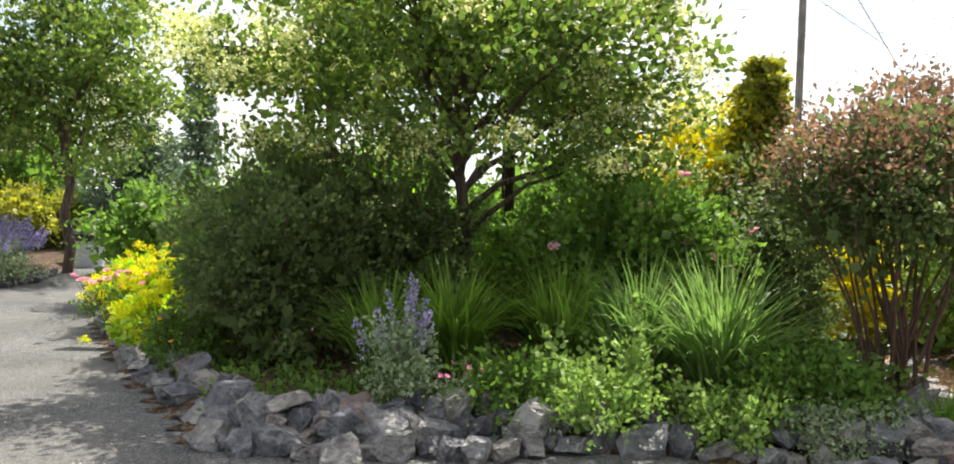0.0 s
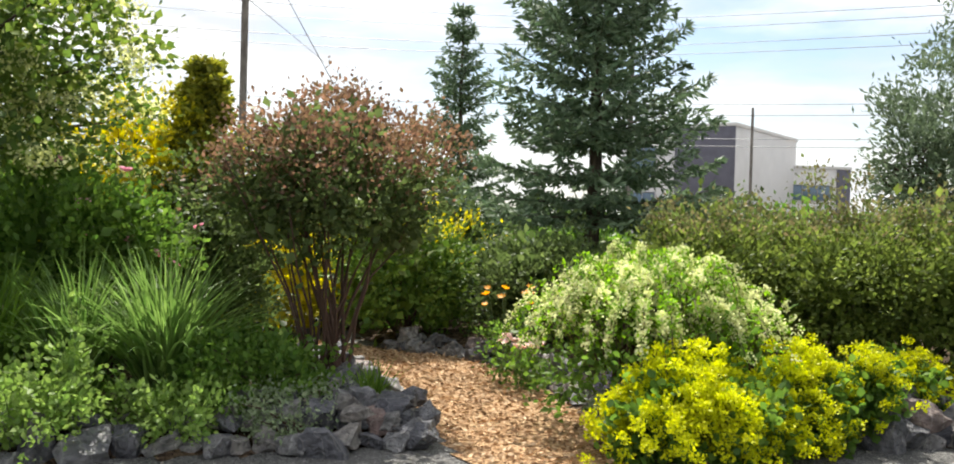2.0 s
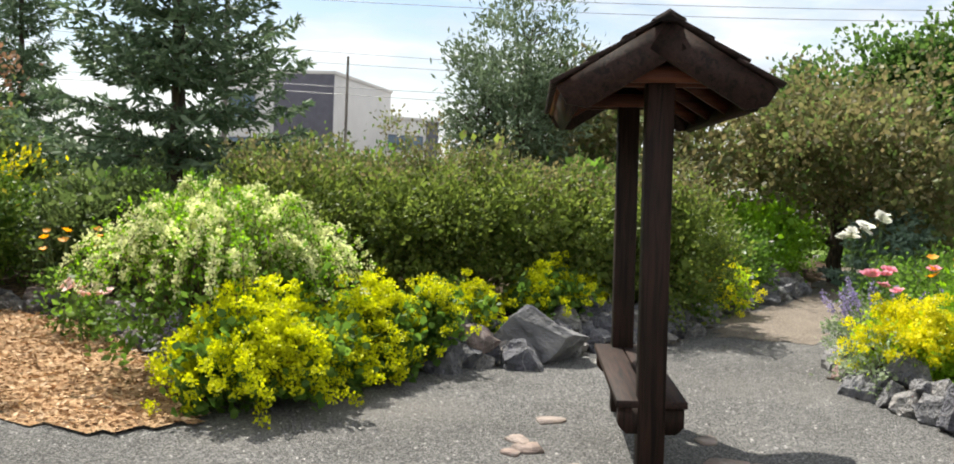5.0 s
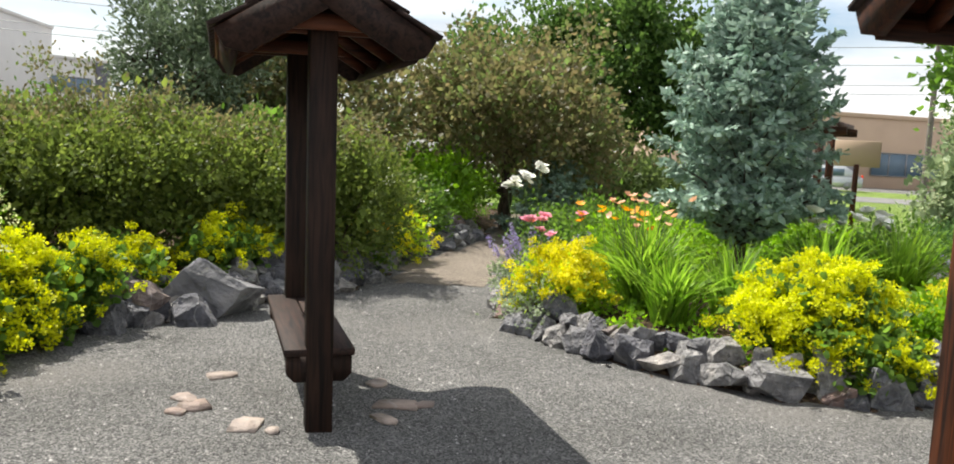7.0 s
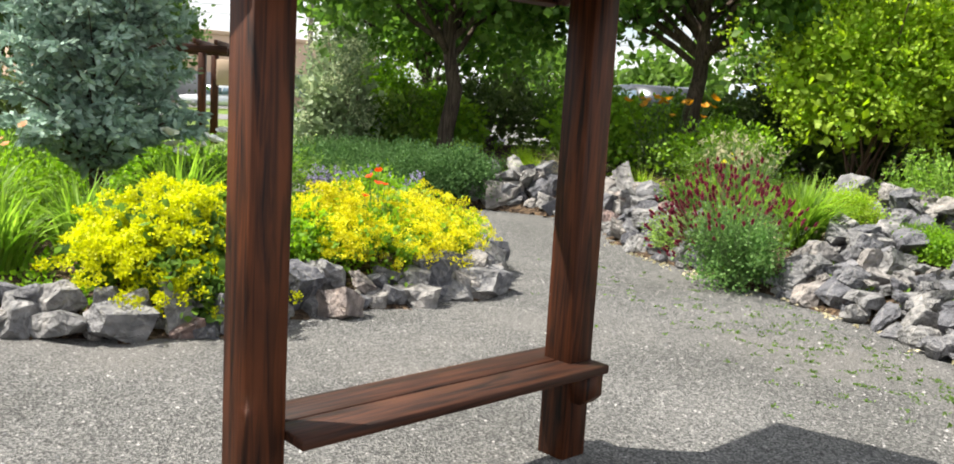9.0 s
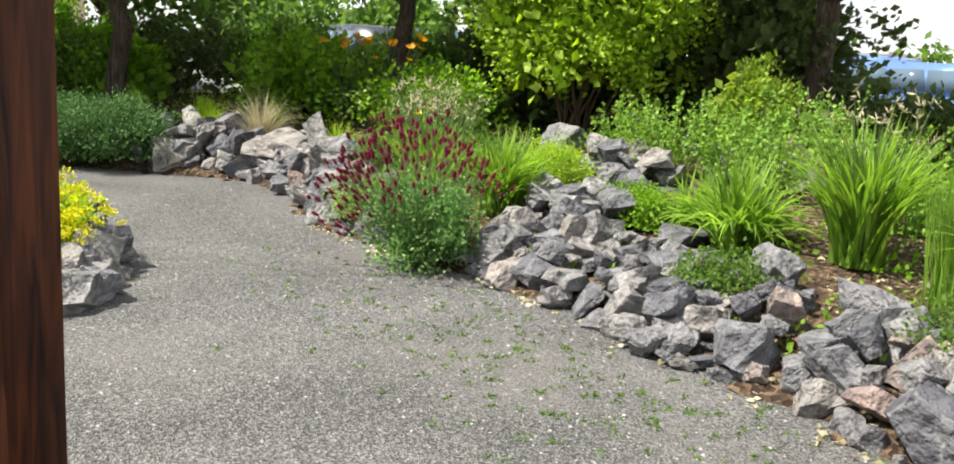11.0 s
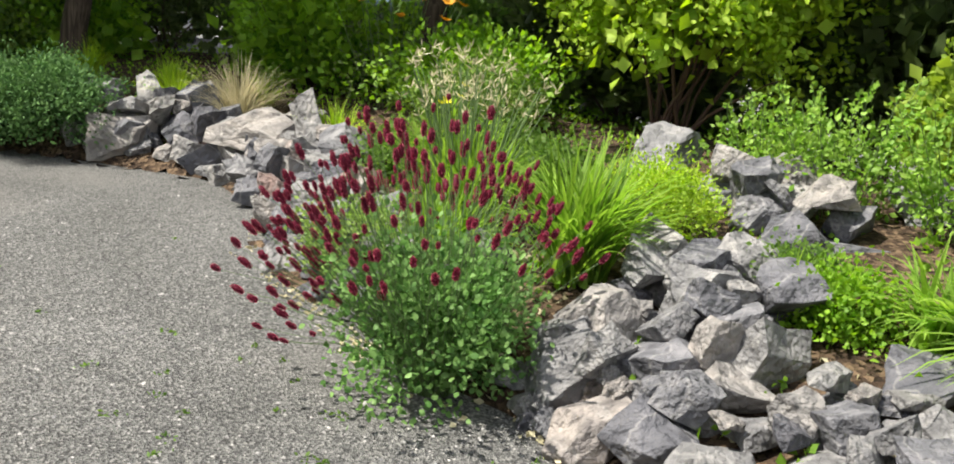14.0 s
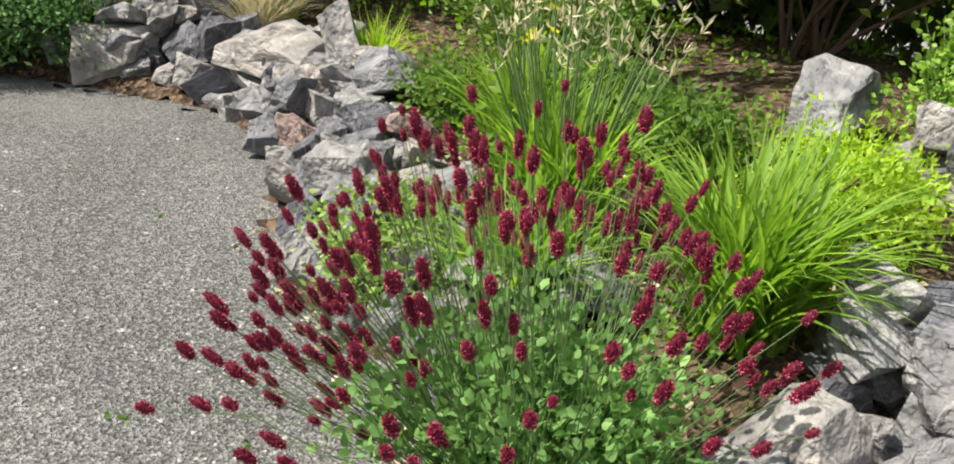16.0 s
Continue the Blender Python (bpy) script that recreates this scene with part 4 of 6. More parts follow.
def tree(name, x, y, label, seed, fork, trunk_r, crown, centre, foliage, leaf=0.09, wide=0.3, k=120, n=70, spread=0.28, limbs=9, shell=0.35, lean=(0, 0), flower=None, flower_k=0, flower_n=60,
         flower_size=0.03, flower_spread=(0.12, 0.12, 0.1), category="tree", stemsn=1, bark=BARK, rough=0.15, oval=False, group=""):
    """A branching tree: trunk, limbs bent towards leaf clumps, crown of single leaves."""
    rng = np.random.default_rng(seed)
    root = thing(name, x, y, land(x, y), label, category, group)
    n, leaf = int(n * 1.1), leaf * 1.3
    c, p, d = clump_points(rng, crown, centre - crown[2], k, n, spread, shell, floor=fork * 0.6, rough=rough)
    g = Bag()
    for s in range(stemsn):
        off = np.array([0, 0, 0]) if stemsn == 1 else np.array([rng.normal(0, 0.12), rng.normal(0, 0.12), 0])
        top = np.array([lean[0] + off[0] * 3, lean[1] + off[1] * 3, centre + crown[2] * 0.55])
        trunk = arc(off + np.array([0, 0, -0.1]), top, 0, 9, rng, trunk_r * 0.4)
        tube(g, trunk, trunk_r, trunk_r * 0.25, 9)
        for t in c[rng.permutation(len(c))[:limbs]]:
            u = np.clip((t[2] * 0.62 - 0.1) / trunk[-1, 2], fork / trunk[-1, 2], 0.9)
            i = u * 8
            a = trunk[int(i)] + (trunk[min(8, int(i) + 1)] - trunk[int(i)]) * (i - int(i))
            limb = arc(a, t, 0.12, 7, rng, 0.03)
            tube(g, limb, trunk_r * 0.42, trunk_r * 0.1, 6)
            near = c[np.argsort(np.linalg.norm(c - t, axis=1))[1:4]]
            for e in near:
                tube(g, arc(limb[4], e, 0.06, 5, rng, 0.03), trunk_r * 0.17, trunk_r * 0.05, 5)
    part("trunk", g, bark, root, smooth=True)
    g = Bag()
    leaves(g, p, d, leaf, wide, rng, oval=oval)
    part("crown", g, foliage, root)
    if flower is not None:
        far = c[np.argsort(-np.linalg.norm((c - np.array([0, 0, centre])) / np.array(crown), axis=1))][: int(k * 0.6)]
        fc = far[rng.integers(0, len(far), flower_k)] * np.array([1.05, 1.05, 1.0]) + rng.normal(0, 1, (flower_k, 3)) * np.asarray(spread) * 0.8
        fp = np.repeat(fc, flower_n, 0) + rng.normal(0, 1, (flower_k * flower_n, 3)) * np.array(flower_spread)
        g = Bag()
        leaves(g, fp, unit(rng.normal(size=fp.shape)), flower_size, 0.5, rng, 0.5)
        part("flower_panicle", g, flower, root, kind="stuff")
    return root


def conifer(name, x, y, h, r, label, seed, needles, whorls=20, per=8, droop=0.25, tuft=0.11, wide=0.13, dens=1.0, foot=0.3, up=0.25, taper=0.85, side=0.4, category="conifer", trunk_r=0.09, group=""):
    """A spruce: leader, tiers of drooping limbs with side twigs, each clothed in needle tufts."""
    rng = np.random.default_rng(seed)
    root = thing(name, x, y, land(x, y), label, category, group)
    g, gb = Bag(), Bag()
    tube(gb, arc((0, 0, -0.1), (rng.normal(0, 0.04), rng.normal(0, 0.04), h), 0, 8, rng, 0.02), trunk_r, 0.012, 8)
    P, D = [], []
    for w in range(whorls):
        s = (w + rng.uniform(-0.3, 0.3)) / whorls
        z = foot + (h - foot) * max(0, s)
        L = r * (1 - s) ** taper * rng.uniform(0.85, 1.1) + 0.06
        for b in range(per):
            a = 2 * np.pi * (b + rng.uniform(-0.35, 0.35)) / per + w * 0.7
            Lb = L * rng.uniform(0.7, 1.15)
            m = max(4, int(Lb / tuft * 2.4 * dens))
            t = np.linspace(0.08, 1, m)
            dirx, diry = math.cos(a), math.sin(a)
            zz = z + Lb * (up * (1 - s) * t * s * 2 + 0.6 * s * t - droop * (1 - s) * (t - 0.55 * t ** 2.2))
            axis = np.stack([dirx * Lb * t, diry * Lb * t, zz], 1)
            tube(gb, axis[:: max(1, m // 5)], 0.012 * (0.4 + 1.2 * (1 - s)), 0.003, 4) if m >= 8 else None
            ad = unit(np.gradient(axis, axis=0))
            P.append(axis)
            D.append(unit(ad + rng.normal(0, 0.3, ad.shape)))
            q = max(2, int(3 * dens))
            for sg in (-1, 1):
                u = np.linspace(0.25, 1, q)
                ln = (side * Lb * (1 - t) ** 0.7 * np.minimum(1, t * 3) + 0.03)[:, None] * u[None]
                ox = dirx * 0.55 * ln - sg * diry * ln * 0.85
                oy = diry * 0.55 * ln + sg * dirx * ln * 0.85
                tw = np.stack([axis[:, 0:1] + ox, axis[:, 1:2] + oy, axis[:, 2:3] - droop * 0.45 * ln], -1).reshape(-1, 3)
                dd = np.array([dirx * 0.55 - sg * diry * 0.85, diry * 0.55 + sg * dirx * 0.85, -0.1])
                P.append(tw + rng.normal(0, 0.012, tw.shape))
                D.append(unit(dd[None] + rng.normal(0, 0.4, tw.shape)))
    P, D = np.concatenate(P), np.concatenate(D)
    P, D = np.concatenate([P, P + rng.normal(0, 0.02, P.shape)]), np.concatenate([D, unit(D + rng.normal(0, 0.5, D.shape))])
    leaves(g, P, D, tuft, wide, rng, 0.3)
    part("trunk", gb, BARK, root, smooth=True)
    part("needles", g, needles, root)
    return root


def tuft(name, x, y, n, length, label, seed, material, spread=0.7, width=0.008, category="ornamental grass", arch=1.0, plumes=0, group=""):
    rng = np.random.default_rng(seed)
    root = thing(name, x, y, land(x, y), label, category, group)
    g = Bag()
    blades(g, rng, n, length, spread, width, 0.1, arch)
    part("foliage", g, material, root)
    return root


def blooms(name, x, y, z, label, seed, n, rx, h, r, material, petals=8, leafmat=L_MID, k=30, category="flower", leaf=0.06, group="", cup=0.5, wide=0.3):
    """A leafy clump carrying countable open flowers, each one a part."""
    rng = np.random.default_rng(seed)
    root = thing(name, x, y, land(x, y) if z is None else z, label, category, group)
    c, p, d = clump_points(rng, (rx * 0.8, rx * 0.8, h * 0.42), 0, k, 22, 0.06, 0.35)
    g = Bag()
    leaves(g, p, d, leaf, 0.26, rng)
    part("foliage", g, leafmat, root)
    gs = Bag()
    for i in range(n):
        a, q = rng.uniform(0, 6.3), rx * math.sqrt(rng.uniform(0, 1))
        tip = np.array([q * math.cos(a), q * math.sin(a), h * rng.uniform(0.8, 1.08)])
        tube(gs, arc(tip * np.array([0.3, 0.3, 0]), tip, 0.03, 5), 0.004, 0.003, 4)
        gf = Bag()
        star(gf, (0, 0, 0), r * rng.uniform(0.8, 1.2), petals, rng, cup, wide)
        if petals > 9:
            star(gf, (0, 0, 0.004), r * 0.7, petals, rng, cup * 2.2, wide)
        part("bloom", gf, material, root, at=Matrix.Translation(tip))
    part("stalk_work", gs, STEM, root, kind="stuff")
    return root


L_CEDGOLD = leaf_mat("cedar_gold", (0.13, 0.16, 0.03), (0.40, 0.38, 0.06), 0.45)
F_PANICLE = leaf_mat("petal_panicle", (0.52, 0.54, 0.20), (0.76, 0.76, 0.42), 0.45)
L_MINT_SUN = leaf_mat("leaf_mint_fresh", (0.15, 0.29, 0.04), (0.32, 0.48, 0.09), 0.4)
L_MINT = leaf_mat("leaf_mint", (0.16, 0.26, 0.06), (0.32, 0.44, 0.12), 0.4)
# bed of the flowering tree
tree("flowering_tree", -0.12, 9.0, "multi-limbed lilac tree with dark leaves and cream flower panicles", 11, 1.0, 0.085, (2.2, 1.9, 1.35), 2.72, L_TREE, 0.064, 0.38, 175, 120, (0.23, 0.23, 0.11), 22, 0.3,
     flower=F_PANICLE, flower_k=95, flower_n=260, flower_size=0.034, flower_spread=(0.12, 0.12, 0.07))
shrub("dense_shrub", -1.75, 8.1, 0.95, 0.9, 1.85, "dense dark green rounded shrub in the tree bed", L_DARK, 0.045, 0.3, 170, 75, 0.08, 12)
shrub("dense_shrub", -0.85, 8.9, 0.85, 0.8, 1.8, "dense dark green shrub beneath the flowering tree", L_DARK, 0.045, 0.3, 130, 70, 0.08, 13)
shrub("rose_shrub", 1.4, 8.4, 1.0, 0.8, 1.72, "loose green shrub rose with scattered pink blooms", L_MID, 0.05, 0.34, 150, 60, 0.09, 14, flower=F_PINK, flower_k=24, flower_n=9, flower_size=0.065, flower_spread=0.025, flower_label="pink rose blooms")
shrub("golden_shrub", 2.5, 10.4, 1.0, 0.8, 2.75, "golden yellow-leaved shrub behind the roses", L_GOLD, 0.05, 0.3, 110, 55, 0.1, 15)
shrub("low_shrub", 3.0, 9.3, 0.75, 0.7, 1.9, "dark green evergreen shrub behind the copper-tipped bush", L_DARK, 0.045, 0.3, 110, 60, 0.08, 16)
conifer("arborvitae", 3.1, 9.9, 3.15, 0.46, "narrow golden-green arborvitae with a ragged tip", 17, L_CEDGOLD, 22, 8, -0.9, 0.08, 0.3, 1.1, 0.1, 1.2, 0.55, 0.35)
shrub("copper_bush", 3.3, 6.85, 0.98, 0.9, 2.45, "vase-shaped bush with dark leaves and copper-red new tips on bare stems", L_DARK, 0.035, 0.32, 190, 85, 0.09, 18, lift=0.95, top=L_RED, top_share=0.27, count=26, stem_r=0.016)
shrub("leafy_edging", 2.4, 6.2, 0.6, 0.45, 0.55, "low green leafy plants at the edge of the bed", L_MID, 0.05, 0.35, 50, 40, 0.07, 19, category="perennial")
daylily(1.85, 6.65, 280, 1.12, "bright green arching daylily leaves", 20, L_BLADE_S)
daylily(1.3, 7.0, 190, 1.0, "green arching daylily leaves", 21, L_BLADE_S)
daylily(0.75, 7.4, 170, 0.95, "dark green arching daylily leaves in shade", 22, L_BLADE_D)
daylily(-0.15, 7.3, 180, 0.95, "dark green arching daylily leaves in shade", 23, L_BLADE_D)
daylily(-0.75, 7.2, 130, 0.85, "dark green arching daylily leaves in shade", 24, L_BLADE_D)
tuft("iris_clump", 3.25, 6.0, 90, 0.42, "short dark green strap leaves by the stones", 25, L_BLADE_D, 0.9, 0.014, "iris")
spikes("catmint", -0.5, 6.35, "grey-green catmint with a few tall lavender spikes", 26, 9, 0.28, 0.95, F_LAV, L_SAGE, 0.026, 0.34, 0.05, 46, per=70, spread=0.022)
spikes("snowberry", 0.85, 6.15, "pale green upright shoots with small rounded leaves", 27, 24, 0.5, 0.62, L_MINT, L_MINT, 0.05, 0.55, 0.05, 50, per=44, spread=0.035, category="shrub")
spikes("snowberry", 1.1, 6.05, "one tall pale shoot with yellow-green tips", 28, 3, 0.1, 0.95, L_MINT, L_MINT, 0.05, 0.9, 0.05, 8, per=60, spread=0.035, category="shrub")
spikes("snowberry", 1.75, 6.0, "pale green leafy shoots above the stones", 29, 18, 0.42, 0.45, L_MINT, L_MINT, 0.045, 0.4, 0.05, 44, per=36, spread=0.035, category="shrub")
shrub("lady_fern", 0.2, 6.2, 0.35, 0.3, 0.45, "low dark green leaves behind the stones", L_MID, 0.05, 0.3, 40, 30, 0.06, 29, category="perennial")
blooms("campion", -0.1, 6.1, None, "small clump with a few crimson flowers", 30, 7, 0.28, 0.42, 0.022, F_MAGENTA, 5, L_SAGE, 22, leaf=0.035)
shrub("artemisia", 2.5, 5.75, 0.4, 0.25, 0.28, "silvery low foliage over the stones", L_SAGE, 0.035, 0.25, 40, 34, 0.06, 31, category="perennial")
froth("stonecrop", -3.85, 10.8, 0.75, 0.75, 0.85, "yellow-green stonecrop mound spilling over the path edge", 32, 130, F_YELLOW, L_LIME)
froth("stonecrop", -3.1, 8.9, 0.5, 0.5, 0.6, "low yellow-green mound by the path", 33, 60, F_ACID, L_LIME)
blooms("pink_phlox", -4.1, 10.1, None, "pink flowers over the yellow mound", 34, 16, 0.45, 0.62, 0.06, F_PINK, 12, L_MID, 14)
shrub("low_shrub", -2.55, 7.9, 0.4, 0.35, 0.42, "low dark green plant with tiny orange flowers", L_MID, 0.04, 0.3, 36, 36, 0.06, 35, category="perennial", flower=F_ORANGE, flower_k=8, flower_n=5, flower_size=0.025)
shrub("low_shrub", -2.6, 9.6, 0.6, 0.6, 1.3, "green shrub behind the yellow mound", L_MID, 0.045, 0.3, 80, 50, 0.08, 36)

# far end of the gravel path
tree("lilac_tree", -7.9, 17.3, "young tree with yellow-green leaves and cream flowers", 40, 1.4, 0.11, (1.8, 1.8, 2.1), 3.7, L_TREE, 0.10, 0.36, 110, 110, (0.32, 0.32, 0.16), 9, 0.3, flower=F_CREAM, flower_k=40, flower_n=50, flower_size=0.05)
conifer("columnar_spruce", -8.9, 28.7, 6.6, 0.75, "tall narrow weeping spruce against the sky", 41, L_SPRUCE, 30, 8, 1.3, 0.16, 0.2, 0.8, 0.3, 0, 0.45, 0.35)
conifer("dark_spruce", -8.6, 23.0, 3.4, 2.2, "broad dark spruce behind the path", 42, L_SPRUCE, 16, 9, 0.2, 0.17, 0.2, 0.7)
shrub("purple_shrub", -5.5, 16.1, 0.65, 0.6, 1.45, "purple-leaved shrub at the bend", L_BURG, 0.07, 0.32, 70, 40, 0.1, 43)
shrub("golden_hedge", -11.2, 21.5, 1.8, 1.0, 1.4, "low yellow-green clipped hedge", L_CEDGOLD, 0.08, 0.3, 120, 50, 0.12, 44, category="hedge")
spikes("catmint", -7.9, 14.7, "broad clump of lavender catmint in bloom", 45, 60, 0.75, 0.95, F_LAV, L_SAGE, 0.035, 0.3, 0.06, 60)
spikes("catmint", -8.8, 15.8, "broad clump of lavender catmint in bloom", 46, 60, 0.75, 0.95, F_LAV, L_SAGE, 0.035, 0.3, 0.06, 60)
for i, (tx, ty, th, tr) in enumerate([(-14, 27, 4.0, 2.4), (-18, 24, 4.5, 2.6), (-3, 30, 3.2, 2.2), (3, 30, 3.0, 2.4), (-6, 34, 3.4, 2.5), (9, 33, 3.0, 2.2)]):
    tree("distant_tree", tx, ty, "distant green broadleaf tree beyond the garden", 50 + i, 0.8, 0.14, (tr, tr, th * 0.42), th * 0.55, L_MID, 0.22, 0.36, 80, 45, 0.35, 6, 0.3)

# hedge bed
F_SPIREA = leaf_mat("petal_spirea", (0.52, 0.56, 0.25), (0.78, 0.78, 0.46), 0.35)


def spirea(x, y, radius, height, seed):
    """A fountain of arching branches, each lined with white flower clusters."""
    rng = np.random.default_rng(seed)
    root = thing("spirea", x, y, land(x, y), "mounded bridal-wreath spirea covered in arching white flower sprays", "shrub")
    gs, gl, gf = Bag(), Bag(), Bag()
    for _ in range(210):
        a = rng.uniform(0, 2 * np.pi)
        reach = radius * rng.uniform(0.25, 1.12)
        top = height * rng.uniform(0.8, 1.06) * (1 - 0.22 * (reach / radius) ** 2)
        t = np.linspace(0, 1, 15)
        h = reach * (0.32 * rng.uniform(0, 1) + 0.68 * t ** 1.1)
        z = top * np.sin(np.pi * 0.84 * t ** 1.25) ** 0.75
        pts = np.stack([h * math.cos(a), h * math.sin(a), z], 1) + np.cumsum(rng.normal(0, 0.008, (15, 3)), 0)
        tube(gs, pts[::2], 0.006, 0.002, 4)
        u = rng.uniform(0.25, 1, 60) * 13.99
        q = pts[u.astype(int)] + (pts[u.astype(int) + 1] - pts[u.astype(int)]) * (u % 1)[:, None]
        leaves(gl, q + rng.normal(0, 0.02, q.shape), unit(rng.normal(0, 1, q.shape)), 0.042, 0.28, rng)
        if rng.random() < 0.62:
            u = rng.uniform(0.42, 0.99, 22) * 13.99
            q = pts[u.astype(int)] + (pts[u.astype(int) + 1] - pts[u.astype(int)]) * (u % 1)[:, None] + np.array([0, 0, 0.018])
            q = np.repeat(q, 11, 0) + rng.normal(0, 0.017, (242, 3))
            leaves(gf, q, unit(rng.normal(0, 0.8, q.shape) + np.array([0, 0, 0.6])), 0.021, 0.55, rng, 0.4)
    part("branch_work", gs, STEM_BROWN, root, kind="stuff")
    part("foliage", gl, L_BRIGHT, root)
    part("blossom", gf, F_SPIREA, root, "creamy white flower clusters", kind="stuff")
    # darker mid green puts the bush's inner shade into its core leaves' colour
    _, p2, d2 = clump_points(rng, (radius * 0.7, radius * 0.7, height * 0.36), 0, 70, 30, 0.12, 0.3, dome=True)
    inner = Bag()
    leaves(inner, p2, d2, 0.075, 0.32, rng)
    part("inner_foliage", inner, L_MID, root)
    return root


spirea(5.05, 4.85, 1.22, 1.28, 60)
froth("lady_mantle", 4.55, 3.95, 0.62, 0.5, 0.78, "lady's mantle mound in acid-yellow flower at the path edge", 61, 230, group="lady's mantle mounds")
froth("lady_mantle", 5.7, 3.95, 0.5, 0.4, 0.72, "lady's mantle with yellow flower sprays above the stones", 62, 150, group="lady's mantle mounds")
froth("lady_mantle", 5.1, 3.95, 0.4, 0.38, 0.68, "lady's mantle with yellow flower sprays above the stones", 63, 110, group="lady's mantle mounds")
froth("lady_mantle", 8.3, 3.6, 0.65, 0.4, 0.58, "thin lady's mantle flowering before the hedge", 64, 90, group="lady's mantle mounds")
froth("lady_mantle", 6.25, 3.85, 0.35, 0.3, 0.6, "lady's mantle between stones and hedge", 66, 80, group="lady's mantle mounds")
froth("lady_mantle", 7.0, 3.95, 0.35, 0.35, 0.5, "lady's mantle beside the large boulder", 65, 50, group="lady's mantle mounds")
HEDGE = [(7.0, 6.0, 1.0), (7.9, 5.3, 1.05), (8.6, 4.7, 1.05), (9.2, 3.9, 1.0), (9.75, 3.15, 0.9)]
for i, (hx, hy, hr) in enumerate(HEDGE):
    shrub("hedge_shrub", hx, hy, hr, hr, 1.5 + 0.07 * (i % 3), "dense fine-leaved green hedge shrub with reddish tips", L_HEDGE, 0.038, 0.28, 190, 75, 0.09, 70 + i, top=L_BRONZE, top_share=0.13, category="hedge", group="hedge shrubs")
conifer("spruce", 8.75, 9.75, 7.6, 2.4, "large dark green spruce with drooping limbs", 80, L_SPRUCE, 24, 9, 0.5, 0.15, 0.16, 0.9, 0.2, 0.5, 1.05, 0.34, trunk_r=0.14)
conifer("spruce", 9.3, 14.2, 5.7, 1.2, "slender green spruce behind the larger one", 81, L_SPRUCE, 20, 7, 0.15, 0.13, 0.15, 0.9, 0.4, 0.5)
shrub("cedar_shrub", 5.6, 9.6, 0.9, 0.8, 1.6, "dark green cedar shrub with golden tips", L_CEDAR, 0.05, 0.28, 120, 55, 0.09, 82, top=L_GOLD, top_share=0.15)
shrub("cedar_shrub", 6.7, 8.2, 0.9, 0.8, 1.3, "dark green evergreen shrub beneath the spruce", L_DARK, 0.05, 0.28, 110, 55, 0.09, 83)
blooms("peony", 5.15, 6.55, None, "pale pink peonies by the wood-chip path", 84, 7, 0.22, 0.5, 0.085, F_PALE, 14, L_MID, 20)
blooms("orange_poppy", 5.3, 7.0, None, "tall orange flowers on thin stalks", 85, 10, 0.3, 0.9, 0.05, F_ORANGE, 6, L_MID, 18)
spikes("catmint", 4.55, 4.65, "small lavender catmint at the chip path", 86, 7, 0.2, 0.5, F_LAV, L_SAGE, 0.022, 0.16, 0.04, 16)
tree("juniper_tree", 12.6, 6.4, "tall grey-green juniper with feathery upright shoots", 87, 0.5, 0.12, (1.25, 1.2, 1.9), 2.1, leaf_mat("juniper_grey", (0.09, 0.13, 0.07), (0.19, 0.24, 0.15), 0.25), 0.09, 0.16, 190, 80, 0.14, 14, 0.25, rough=0.25)
tree("bronze_crab", 17.0, 2.3, "spreading crab-apple tree with bronze-green leaves", 88, 0.7, 0.14, (2.35, 2.1, 1.5), 2.0, L_BRONZE, 0.09, 0.36, 190, 95, 0.22, 14, 0.3)
tree("bronze_crab", 14.2, 5.2, "bronze-leaved small tree behind the hedge", 89, 0.6, 0.1, (1.7, 1.6, 1.4), 1.75, L_BRONZE, 0.1, 0.36, 110, 60, 0.22, 10, 0.3)
L_POPLAR = leaf_mat("leaf_poplar", (0.05, 0.10, 0.028), (0.12, 0.19, 0.05), 0.45)
for i, (tx, ty, th, tr) in enumerate([(30, 0.4, 7.3, 2.1), (31, 2.9, 6.3, 1.9), (30, -1.8, 6.2, 1.8), (29, 5.2, 5.2, 1.7), (34, -3.6, 5.6, 1.9)]):
    tree("poplar", tx, ty, "tall green poplar at the end of the garden", 90 + i, 1.6, 0.16, (tr, tr, th * 0.42), th * 0.56, L_POPLAR, 0.15, 0.4, 130, 80, 0.3, 9, 0.25, group="tall poplars")
conifer("blue_spruce_low", 16.4, 1.4, 1.6, 1.0, "low spreading blue spruce at the path's end", 96, L_BLUE, 10, 9, 0.2, 0.11, 0.2, 0.9, 0.15)
shrub("dark_shrub", 19.5, 0.2, 1.4, 1.2, 1.5, "rounded dark green shrub at the path's end", L_DARK, 0.07, 0.3, 100, 50, 0.12, 97)
shrub("dark_shrub", 15.2, 3.2, 1.0, 0.9, 1.2, "bright green leafy shrub by the path", L_BRIGHT, 0.06, 0.3, 80, 45, 0.1, 98)
blooms("white_lily", 10.7, 2.95, None, "tall white lilies in bloom at the hedge's end", 99, 16, 0.38, 1.05, 0.1, F_WHITE, 6, L_MID, 26)
froth("goldenrod", 11.4, 2.85, 0.55, 0.45, 0.75, "bright yellow flowering clump by the path", 100, 110, F_YELLOW, L_LIME, leaf=0.05)
blooms("orange_lily", 10.1, 2.7, None, "orange flowers at the foot of the hedge", 101, 14, 0.35, 0.55, 0.05, F_ORANGE, 6, L_MID, 20)
